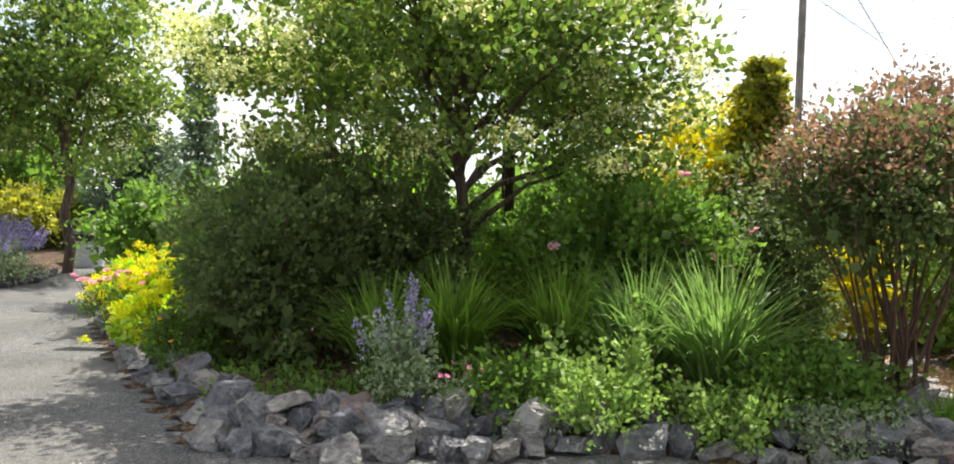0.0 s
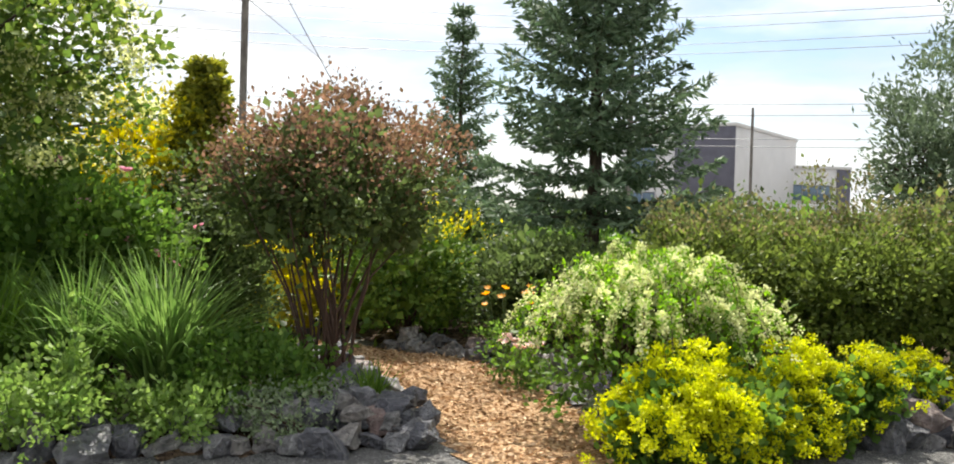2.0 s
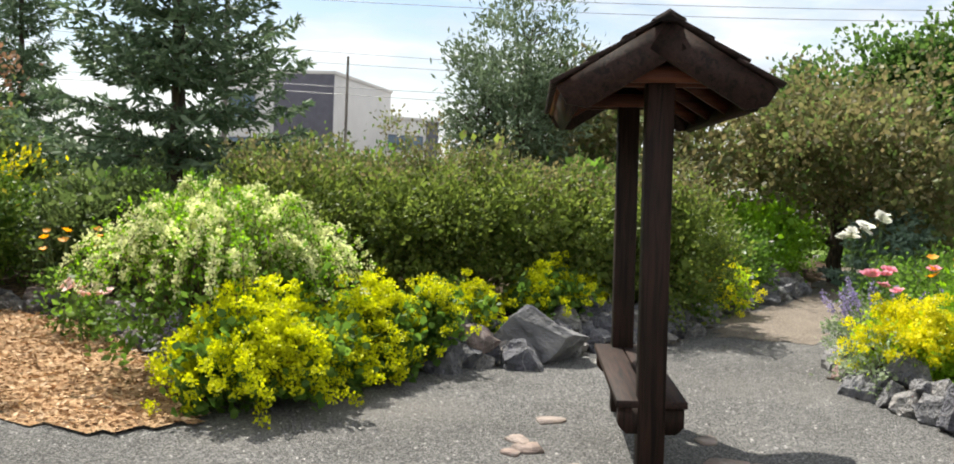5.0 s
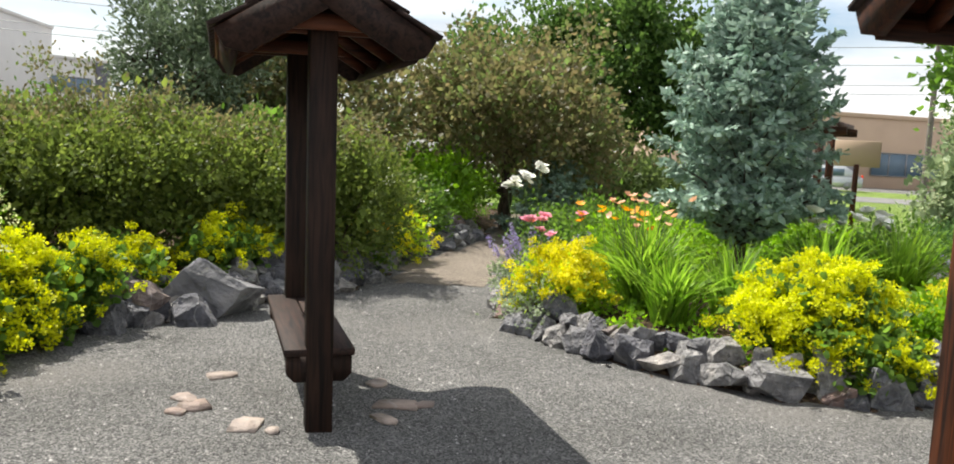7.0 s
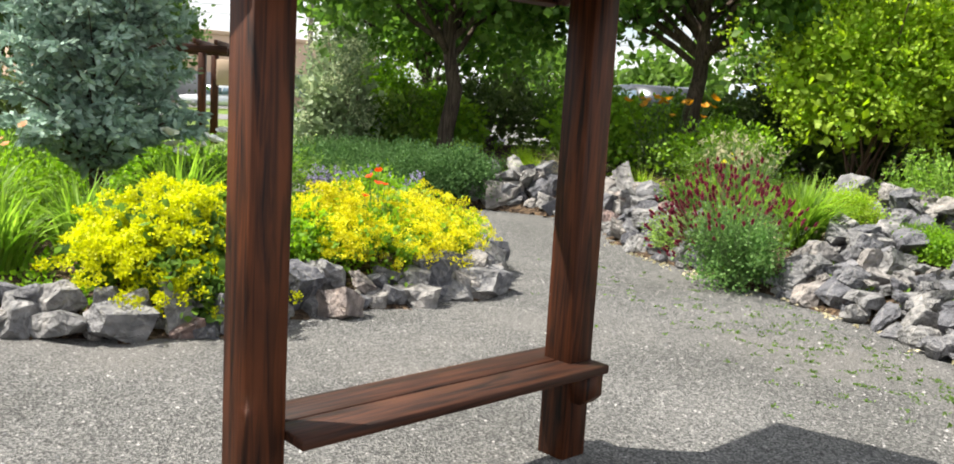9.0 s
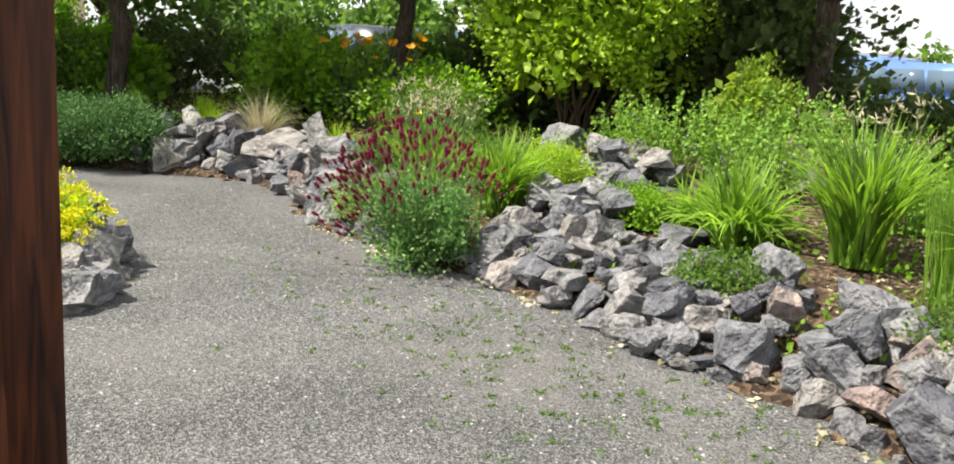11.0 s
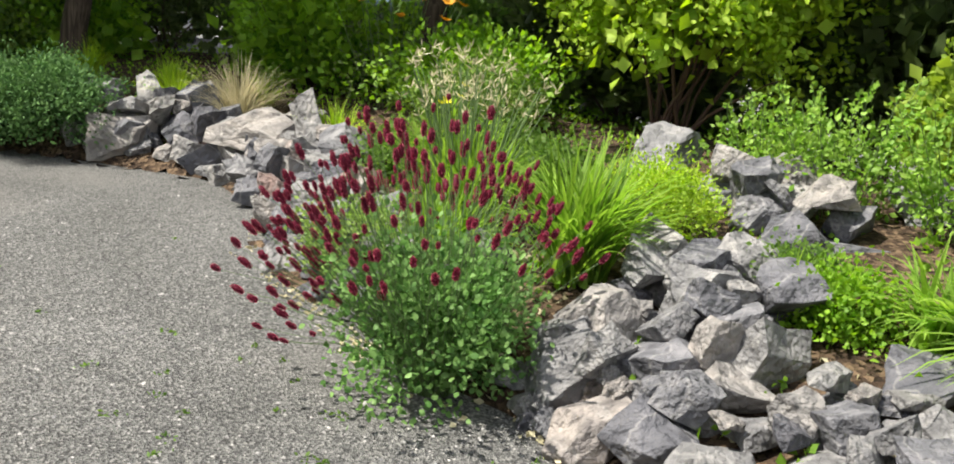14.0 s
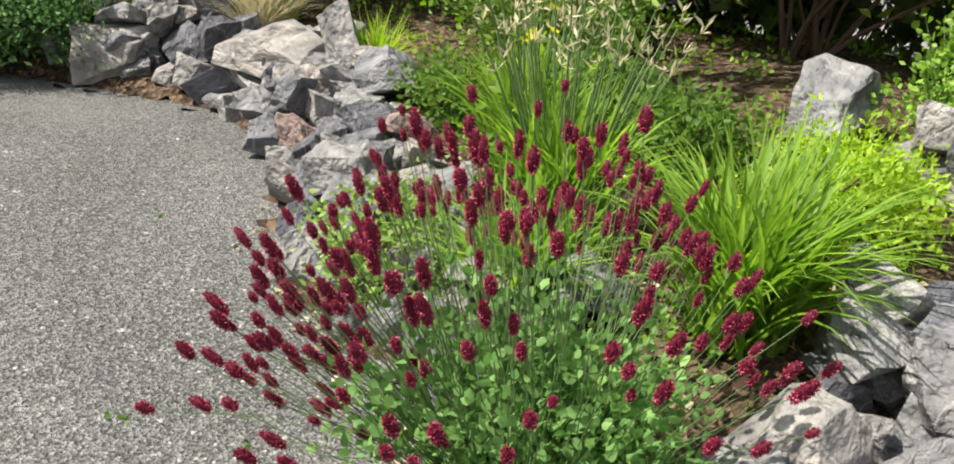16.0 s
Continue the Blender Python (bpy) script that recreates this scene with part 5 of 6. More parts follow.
shrub("green_border", 13.2, 3.2, 0.9, 0.6, 0.8, "mixed green border plants by the path", L_MID, 0.06, 0.26, 60, 40, 0.1, 102, category="perennial", flower=F_WHITE, flower_k=20, flower_n=6, flower_size=0.04)

# island bed
conifer("blue_spruce", 9.7, -1.3, 3.05, 0.84, "blue-green spruce with upswept limbs on a short trunk", 110, L_BLUE, 20, 9, -1.0, 0.10, 0.24, 0.85, 0.34, 0.9, 0.5, 0.4, trunk_r=0.07)
froth("golden_alyssum", 8.1, 0.35, 0.55, 0.45, 0.6, "soft yellow flowering mound in the island bed", 111, 120, F_YELLOW, L_LIME, leaf=0.04)
daylily(8.3, -0.35, 190, 0.8, "daylily clump with peach and orange blooms", 112, L_BLADE, F_PEACH, 22, "peach daylily blooms", 0.92, bloom=0.045)
daylily(7.6, -0.6, 120, 0.6, "fresh green daylily leaves in the island bed", 113)
blooms("orange_lily", 8.55, -0.1, None, "orange and yellow lilies among daylily leaves", 114, 12, 0.4, 0.85, 0.06, F_ORANGE, 6, L_BRIGHT, 10)
blooms("peony", 8.6, 0.45, None, "pink peonies behind the yellow mound", 115, 7, 0.35, 0.75, 0.085, F_PINK, 12, L_MID, 16)
spikes("lavender", 9.3, 0.75, "lavender spikes at the bed's far edge", 116, 22, 0.5, 0.6, F_LAV, L_SAGE, 0.026, 0.18, 0.05, 30)
blooms("white_allium", 10.2, 1.0, None, "white globe flowers on tall stems", 117, 8, 0.22, 1.2, 0.09, F_WHITE, 16, L_MID, 10, cup=0.2)
froth("lady_mantle", 7.15, -1.65, 0.72, 0.62, 0.66, "lady's mantle mound in bright yellow flower in the island bed", 118, 260, group="lady's mantle mounds")
froth("lady_mantle", 6.75, -1.85, 0.45, 0.4, 0.4, "lady's mantle spilling over the island's stones", 119, 110, group="lady's mantle mounds")
daylily(8.4, -1.9, 170, 0.75, "green strap leaves behind the yellow mound", 120)
daylily(8.9, -2.6, 170, 0.8, "green strap leaves in the island bed", 121)
daylily(8.0, -1.1, 110, 0.6, "green strap leaves in the island bed", 122)
tuft("grassy_clump", 9.9, -3.0, 200, 0.75, "upright fine green leaves behind the island", 123, L_BLADE, 0.6, 0.012)
blooms("white_peony", 9.1, -2.3, None, "white peonies in the island bed", 124, 11, 0.5, 0.85, 0.1, F_WHITE, 12, L_MID, 16)
froth("coreopsis", 7.72, -3.25, 0.75, 1.0, 0.56, "wide mound of yellow coreopsis in flower", 125, 380, F_YELLOW, L_BRIGHT, 0.045, 0.0125, 40, cluster=0.05)
froth("coreopsis", 8.2, -4.1, 0.6, 0.55, 0.5, "paler yellow-green flowering mound", 126, 130, F_YELLOW, L_LIME, 0.04, 0.012, 40, cluster=0.05)
blooms("red_lily", 7.5, -3.3, None, "small cluster of vermilion flowers among the yellow", 127, 5, 0.16, 0.74, 0.045, F_RED, 6, L_BRIGHT, 8)
shrub("sage_edging", 7.9, 0.55, 0.4, 0.3, 0.35, "grey-green trailing foliage over the stones", L_SAGE, 0.035, 0.3, 40, 34, 0.06, 128, category="perennial")
spikes("salvia", 10.8, -4.3, "purple salvia spikes behind the yellow mound", 129, 40, 0.6, 0.55, F_LAV, L_SAGE, 0.026, 0.2, 0.05, 34)

# bed behind the tumbled wall
JUNIPER = leaf_mat("creeping_juniper", (0.05, 0.115, 0.035), (0.13, 0.23, 0.075), 0.25, 0.8)
for i, (jx, jy, jr, jh) in enumerate([(13.05, -6.4, 0.8, 0.62), (13.75, -5.85, 0.95, 0.6), (15.2, -5.45, 1.2, 0.5)]):
    shrub("creeping_juniper", jx, jy, jr, jr * 0.8, jh, "creeping blue-green juniper carpet over the wall", JUNIPER, 0.04, 0.24, 150, 110, 0.09, 140 + i, category="juniper", shell=0.2)
tuft("straw_grass", 12.0, -7.92, 520, 0.78, "tuft of straw-coloured fine grass on the wall", 143, L_STRAW, 1.0, 0.008)
tuft("straw_grass", 12.65, -7.6, 200, 0.6, "yellow-green grass tuft on the wall", 144, L_LIME, 1.0, 0.008)
for i, (gx, gy) in enumerate([(13.2, -7.7), (12.4, -8.3), (14.6, -7.3), (10.7, -8.2), (9.3, -8.4)]):
    tuft("lime_grass", gx, gy, 170, 0.5, "bright lime grass tuft above the wall", 400 + i, L_LIME, 1.0, 0.012, group="lime grass tufts")
shrub("feathery_perennial", 7.3, -8.3, 0.34, 0.3, 0.34, "feathery lime-green perennial above the stones", L_LIME, 0.03, 0.2, 70, 60, 0.06, 192, category="perennial")
daylily(7.7, -7.15, 190, 0.5, "bright green daylily leaves among burnet stalks", 193, width=0.016)
shrub("dwarf_spruce", 10.0, -9.1, 0.6, 0.5, 0.7, "rounded dwarf green conifer", L_CEDAR, 0.045, 0.2, 70, 60, 0.07, 145)
shrub("chartreuse_shrub", 17.4, -6.7, 1.0, 0.9, 1.8, "chartreuse leafy shrub under the maple", L_BRIGHT, 0.06, 0.3, 100, 50, 0.1, 146)
shrub("globe_cedar", 16.6, -7.0, 0.8, 0.7, 1.1, "dark green rounded cedar", L_CEDAR, 0.05, 0.25, 90, 55, 0.08, 147)
shrub("plume_shrub", 16.5, -5.6, 0.8, 0.8, 2.4, "tall shrub with cream plume flowers", L_SAGE, 0.06, 0.3, 80, 45, 0.12, 148, flower=F_CREAM, flower_k=90, flower_n=30, flower_size=0.03, flower_spread=0.07)
MAPLE = leaf_mat("leaf_maple", (0.06, 0.13, 0.025), (0.14, 0.24, 0.045), 0.5)
tree("maple", 15.6, -7.4, "maple with a dark trunk and layered green crown", 150, 1.7, 0.17, (2.7, 2.5, 1.5), 3.6, MAPLE, 0.13, 0.42, 200, 75, 0.28, 14, 0.3)
tree("maple", 12.4, -10.4, "maple with a dark trunk and layered green crown", 151, 1.7, 0.17, (3.2, 2.6, 1.6), 3.4, MAPLE, 0.13, 0.42, 200, 75, 0.26, 14, 0.3)
tree("maple", 6.9, -12.2, "maple with a straight grey trunk at the bed's back", 152, 1.9, 0.18, (3.0, 2.4, 1.4), 3.7, MAPLE, 0.12, 0.42, 170, 75, 0.25, 14, 0.35)
tree("maple", 20.5, -9.0, "green broadleaf tree beyond the parking", 153, 1.5, 0.17, (2.8, 2.6, 2.2), 3.4, MAPLE, 0.15, 0.4, 130, 60, 0.3, 10, 0.3)
shrub("ninebark", 9.4, -10.9, 1.35, 1.1, 2.9, "tall bright lime-green shrub arching over the bed", L_LIME, 0.048, 0.34, 230, 100, 0.13, 154, lift=0.5, oval=True, stem_r=0.02)
shrub("ninebark", 8.1, -12.6, 1.6, 0.9, 2.4, "dark green shrub in the shade of the maples", L_DARK, 0.08, 0.34, 110, 50, 0.14, 155)
shrub("ninebark", 11.3, -12.2, 1.4, 0.9, 1.9, "dark green shrub before the parking", L_DARK, 0.08, 0.34, 100, 50, 0.14, 156)
shrub("globe_cedar", 6.75, -10.7, 0.34, 0.32, 1.0, "rounded yellow-green globe cedar", leaf_mat("cedar_olive", (0.16, 0.25, 0.03), (0.32, 0.42, 0.06), 0.35), 0.045, 0.25, 90, 60, 0.06, 157)
shrub("lilac_hedge", 5.2, -13.2, 1.8, 0.8, 0.9, "dark green shrub row by the parking", L_DARK, 0.08, 0.34, 110, 50, 0.14, 158)
shrub("lilac_hedge", 14.4, -12.5, 1.6, 0.9, 1.3, "green shrub row by the parking", L_MID, 0.08, 0.34, 100, 50, 0.14, 159)
blooms("rudbeckia", 11.9, -9.5, None, "tall orange-yellow lilies under the maple", 160, 18, 0.7, 1.15, 0.08, F_ORANGE, 6, L_DARK, 26)
for i, (mx, my, mh) in enumerate([(6.2, -9.6, 0.75), (5.6, -9.2, 0.7), (6.9, -9.5, 0.8), (7.6, -9.7, 0.6), (4.9, -9.5, 0.7), (4.3, -8.9, 0.6), (5.9, -10.3, 0.8)]):
    spikes("mint", mx, my, "upright pale green leafy stems", 170 + i, 26, 0.42, mh, L_MINT_SUN, L_MINT_SUN, 0.04, 0.66, 0.045, 14, per=44, spread=0.024, group="leafy mint clumps")
daylily(5.0, -7.8, 210, 0.62, "bright green daylily leaves among the stones", 180, spread=1.35)
daylily(5.55, -8.15, 110, 0.42, "small bright green daylily clump among the stones", 196, spread=1.4)
daylily(4.2, -7.9, 220, 0.85, "tall daylily with fading cream seed heads", 181, L_BLADE, L_STRAW, 26, "withered cream blooms", 0.95, 0.8, True)
daylily(3.1, -7.75, 150, 0.75, "green daylily leaves above the wall", 182)
daylily(7.08, -7.52, 260, 0.66, "bright green daylily leaves behind the burnet", 183, width=0.016)
daylily(8.0, -7.55, 220, 0.6, "daylily with curled straw-coloured spent blooms", 184, L_BLADE, L_STRAW, 46, "curled spent blooms", 0.92, 0.8, True)
daylily(8.6, -7.85, 200, 0.6, "daylily with curled straw-coloured spent blooms", 185, L_BLADE, L_STRAW, 34, "curled spent blooms", 0.85, 0.8, True)
tuft("feather_grass", 3.55, -7.55, 150, 0.95, "upright fine green grass with thin seed heads", 194, L_BLADE, 0.28, 0.006)
tuft("feather_grass", 6.15, -8.0, 50, 0.38, "small tuft of coarse green grass between stones", 195, L_BLADE, 0.6, 0.014)
for i, (qx, qy, qr) in enumerate([(8.2, -8.4, 0.3), (9.0, -8.7, 0.36), (9.7, -8.2, 0.36)]):
    shrub("leafy_perennial", qx, qy, qr, qr * 0.85, 0.28, "fresh green leafy perennial among the stones", L_MID, 0.04, 0.28, 44, 34, 0.07, 450 + i, category="perennial", group="rock bed perennials")
blooms("yellow_lily", 8.4, -7.7, None, "a few yellow lilies among spent blooms", 186, 4, 0.35, 0.8, 0.035, F_YELLOW, 6, L_BLADE, 6)
shrub("lime_perennial", 5.95, -8.05, 0.18, 0.16, 0.2, "lime-green leafy perennial between stones", L_BRIGHT, 0.026, 0.36, 60, 50, 0.06, 187, category="perennial")
shrub("low_herb", 4.6, -7.12, 0.3, 0.24, 0.26, "low green herb growing from the stones", L_MID, 0.026, 0.36, 55, 44, 0.05, 188, category="perennial")
shrub("low_herb", 3.05, -6.95, 0.36, 0.28, 0.28, "dark green low herb above the wall", L_MID, 0.026, 0.36, 55, 44, 0.05, 189, category="perennial")
shrub("low_herb", 6.3, -8.15, 0.2, 0.18, 0.2, "green seedling clump between stones", L_MID, 0.026, 0.36, 55, 44, 0.05, 190, category="perennial")
shrub("yellow_herb", 8.25, -7.0, 0.4, 0.3, 0.36, "pale green leafy plant on the low stones", L_MINT, 0.026, 0.36, 55, 44, 0.05, 191, category="perennial")


# the great burnet by the path
def burnet(x, y, seed, heads):
    rng = np.random.default_rng(seed)
    root = thing("great_burnet", x, y, 0, "great burnet with wine-red bottlebrush heads over grey-green leaves", "flower")
    c, p, d = clump_points(rng, (0.36, 0.36, 0.32), 0.0, 175, 38, 0.06, 0.25, rough=0.3)
    g = Bag()
    leaves(g, p, unit(d + np.array([0, 0, 0.1])), 0.031, 0.42, rng, 0.25, True)
    part("foliage", g, L_BURNET, root)
    variants = []
    for s in range(5):
        r2 = np.random.default_rng(seed + s)
        g = Bag()
        n = 200
        u = r2.uniform(-1, 1, n)
        a = r2.uniform(0, 6.3, n)
        rad = np.sqrt(1 - u ** 2 * 0.9)
        q = np.stack([0.0090 * rad * np.cos(a), 0.0090 * rad * np.sin(a), 0.0235 * u], 1)
        nrm = unit(np.stack([np.cos(a) * rad, np.sin(a) * rad, u * 0.6], 1))
        leaves(g, q, nrm, 0.0048, 0.42, r2, 0.5)
        t = np.linspace(-1, 1, 7)
        ang = np.arange(8) * np.pi / 4
        rr = 0.0104 * np.sqrt(np.maximum(0.02, 1 - t ** 2 * 0.96))
        ringv = np.stack([rr[:, None] * np.cos(ang), rr[:, None] * np.sin(ang), np.repeat(t[:, None] * 0.0245, 8, 1)], -1).reshape(-1, 3)
        ff = []
        for i in range(6):
            for j in range(8):
                aa, bb = i * 8 + j, i * 8 + (j + 1) % 8
                ff += [[aa, bb, bb + 8], [aa, bb + 8, aa + 8]]
        g.add(ringv, ff)
        me = g.mesh("flower_head")
        me.materials.append(F_WINE)
        variants.append(me)
    gs = Bag()
    lean = np.array([0.1, 0.14, 0])
    for i in range(heads):
        a, r = rng.uniform(0, 6.3), math.sqrt(rng.uniform(0.01, 1))
        spreadx = 0.66
        tip = np.array([spreadx * r * math.cos(a), spreadx * r * math.sin(a), 0.42 + 0.74 * (1 - 0.7 * r ** 2) * rng.uniform(0.7, 1.1)]) + lean * rng.uniform(0, 1)
        if rng.random() < 0.24:
            tip = np.array([0.28, 0.50, 0.58]) + rng.normal(0, 1, 3) * np.array([0.15, 0.12, 0.17])
            tip[2] = max(tip[2], 0.3)
        foot = np.array([0.08 * math.cos(a), 0.08 * math.sin(a), 0.0])
        path = arc(foot, tip, 0.05, 6, rng, 0.012)
        tube(gs, path, 0.002, 0.0011, 4)
        d = Vector(unit(path[-1] - path[-2]) + np.array([0, 0, 0.35]))
        s = rng.uniform(0.7, 1.25)
        m = Matrix.Translation(Vector(tip) + d.normalized() * 0.015) @ d.to_track_quat("Z", "Y").to_matrix().to_4x4() @ Matrix.Diagonal((s, s, s * rng.uniform(0.75, 1.35), 1))
        part("flower_head", variants[rng.integers(5)], F_WINE, root, at=m)
    part("stalk_work", gs, STEM, root, kind="stuff")
    return root


burnet(6.93, -6.6, 200, 300)


# greenery that closes the view behind the beds
BACK = [(-4.6, 13.0, 1.0, 1.5, L_MID), (-3.0, 12.2, 1.1, 1.7, L_MID), (-1.4, 12.0, 1.1, 1.7, L_BRIGHT), (0.2, 12.2, 1.1, 1.7, L_MID), (0.7, 10.2, 0.8, 1.3, L_MID),
        (2.0, 12.4, 1.1, 1.6, L_MID), (3.8, 12.6, 1.1, 1.7, L_CEDAR), (4.6, 11.2, 0.9, 1.4, L_GOLD), (6.0, 11.5, 1.2, 1.5, L_DARK), (7.4, 11.6, 1.2, 2.0, L_DARK), (10.6, 9.2, 1.3, 1.7, L_DARK),
        (10.4, 7.0, 1.2, 1.3, L_DARK), (11.0, 4.6, 1.0, 1.5, L_MID), (12.3, 4.2, 0.9, 1.2, L_DARK), (18.6, 5.4, 1.6, 1.6, L_DARK), (21.5, 2.0, 1.6, 1.4, L_MID), (22.5, -1.0, 1.5, 1.2, L_MID)]
for i, (bx, by, br, bh, bm_) in enumerate(BACK):
    shrub("leafy_shrub", bx, by, br, br * 0.85, bh, "dense green leafy shrub closing the bed", bm_, 0.065, 0.32, 70, 38, 0.11, 300 + i, group="leafy shrubs")
BACK2 = [(17.5, -9.2, 1.5, 1.4, L_DARK), (15.6, -10.6, 1.4, 1.3, L_MID), (13.5, -9.6, 1.2, 1.1, L_BRIGHT), (13.2, -12.9, 1.6, 1.5, L_DARK), (10.6, -13.6, 1.6, 1.6, L_DARK), (8.4, -14.4, 1.5, 1.5, L_DARK), (6.0, -13.9, 1.5, 0.9, L_DARK),
         (3.6, -12.4, 1.5, 0.9, L_DARK), (2.2, -10.4, 1.2, 1.2, L_MID), (18.8, -7.2, 1.4, 1.6, L_MID), (16.6, -7.6, 1.0, 1.0, L_BRIGHT), (11.0, -9.8, 0.9, 0.8, L_BRIGHT)]
for i, (bx, by, br, bh, bm_) in enumerate(BACK2):
    shrub("leafy_shrub", bx, by, br, br * 0.85, bh, "dense shaded shrub at the rising bed", bm_, 0.065, 0.32, 70, 38, 0.11, 330 + i, group="leafy shrubs")


def ground_cover(bed, n, material, size, seed, label, near=1.6):
    """Low seedlings and leaf litter over a bed's rim."""
    rng = np.random.default_rng(seed)
    lo, hi = bed[0].min(0), bed[0].max(0)
    q = rng.uniform(lo, hi, (n * 6, 2))
    keep = inside(bed[0], q[:, 0], q[:, 1])
    dd = edge_dist(bed[0], q[:, 0], q[:, 1])
    q = q[keep & (dd > 0.25) & (dd < near * rng.uniform(0.4, 2.0, len(dd)))][:n]
    q = np.repeat(q, 10, 0) + rng.normal(0, 0.05, (len(q) * 10, 2))
    p = np.column_stack([q, bed_height(bed, q[:, 0], q[:, 1]) + rng.uniform(0, 0.09, len(q))])
    g = Bag()
    leaves(g, p, unit(rng.normal(0, 0.7, p.shape) + np.array([0, 0, 0.6])), size, 0.35, rng)
    me = g.mesh("ground_cover")
    me.materials.append(material)
    return tagged(new("ground_cover", me), label, "ground cover", kind="stuff")


ground_cover(BEDS[0], 1700, L_MID, 0.055, 401, "low green seedlings under the tree")
ground_cover(BEDS[1], 1500, L_MID, 0.05, 402, "low green seedlings under the hedge")
ground_cover(BEDS[2], 1500, L_BRIGHT, 0.05, 403, "low green leaves in the island bed", 3)
ground_cover(BEDS[3], 2200, L_BRIGHT, 0.045, 404, "low green seedlings behind the wall", 3)

for i, (bx, by, br, bh, bm_) in enumerate([(9.1, -0.5, 0.5, 0.55, L_BRIGHT), (9.4, -2.1, 0.5, 0.5, L_MID), (10.6, -0.3, 0.7, 0.6, L_BRIGHT), (10.6, -2.2, 0.7, 0.6, L_BRIGHT), (11.4, 0.4, 0.8, 0.7, L_MID),
                                           (11.8, -1.4, 0.9, 0.7, L_BRIGHT), (11.6, -3.3, 0.9, 0.7, L_MID), (9.6, -4.0, 0.6, 0.5, L_BRIGHT), (7.6, -2.6, 0.4, 0.35, L_BRIGHT), (12.9, -0.2, 0.8, 0.7, L_MID)]):
    shrub("leafy_perennial", bx, by, br, br * 0.85, bh, "fresh green leafy perennial in the island bed", bm_, 0.055, 0.26, 50, 36, 0.08, 360 + i, category="perennial", group="island perennials")

for i, (tx, ty, tr, th) in enumerate([(12, 21, 2.2, 2.0), (16, 19, 2.2, 1.9), (20, 17, 2.4, 2.0), (23, 13.5, 2.2, 1.9), (26, 10.5, 2.2, 2.0), (8, 19, 2.0, 1.8), (4, 22, 2.2, 1.9), (0, 20, 2.2, 1.9), (31, 13, 2.6, 2.2), (17, 12, 1.6, 1.6)]):
    shrub("distant_hedge", tx, ty, tr, tr, th, "long green hedge beyond the beds", L_MID, 0.1, 0.34, 60, 34, 0.18, 420 + i, group="distant hedges", category="hedge")
for i, (tx, ty, tr, th) in enumerate([(30, -30, 3, 5.0), (23, -37, 3, 4.5), (15, -42, 3, 3.2), (37, -22, 3, 4.5), (5, -43, 3, 3.0), (-4, -38, 3, 3.2), (27, -21, 1.6, 3.4)]):
    tree("distant_tree", tx, ty, "distant green broadleaf tree beyond the vehicles", 440 + i, 0.8, 0.16, (tr, tr, th * 0.44), th * 0.55, L_MID, 0.28, 0.36, 70, 40, 0.4, 6, 0.3, group="distant trees")


# ---- beyond the garden ----
CONCRETE = plain_mat("white_cladding", (0.62, 0.60, 0.58), 0.7, vary=0.05, scale=0.6)
DARKPANEL = plain_mat("slate_cladding", (0.10, 0.095, 0.12), 0.6, vary=0.15, scale=1.5)
GLASS = plain_mat("window_glass", (0.10, 0.15, 0.2), 0.12, vary=0.2, scale=0.5)
BEIGE = plain_mat("beige_cladding", (0.50, 0.36, 0.26), 0.8, vary=0.06, scale=0.5)
GREY = plain_mat("grey_steel", (0.25, 0.25, 0.26), 0.5, 0.3)
POLE = wood_mat("grey_pole", (0.12, 0.11, 0.10), (0.25, 0.23, 0.21), 0.9)


def building(name, corner, along, width, depth, height, label, wall, panels=(), windows=()):
    """A block: corner nearest the garden, its front running along a bearing; panels and windows as (from, to, low, high) on the front, or on the end where side is 1."""
    root = thing(name, corner[0], corner[1], 0, label, "building", turn=along)
    g = Bag()
    box(g, 0, 0, -0.2, width, depth, height, 0.02)
    box(g, -0.12, -0.12, height - 0.05, width + 0.12, depth + 0.12, height + 0.25, 0.02)
    part("wall", g, wall, root)
    for x0, x1, z0, z1, m in panels:
        box_part("panel", (x0, -0.08, z0, x1, 0.0, z1), m, root, 0.01)
    for x0, x1, z0, z1 in windows:
        w = box_part("window", (x0, -0.06, z0, x1, 0.02, z1), GLASS, root, 0.01)
        g = Bag()
        for a in np.linspace(x0, x1, max(2, int((x1 - x0) / 1.2) + 1)):
            box(g, a - 0.05, -0.1, z0, a + 0.05, -0.055, z1)
        box(g, x0, -0.1, z0 - 0.08, x1, -0.055, z0)
        box(g, x0, -0.1, z1, x1, -0.055, z1 + 0.08)
        part("frame", g, GREY, w)
    return root


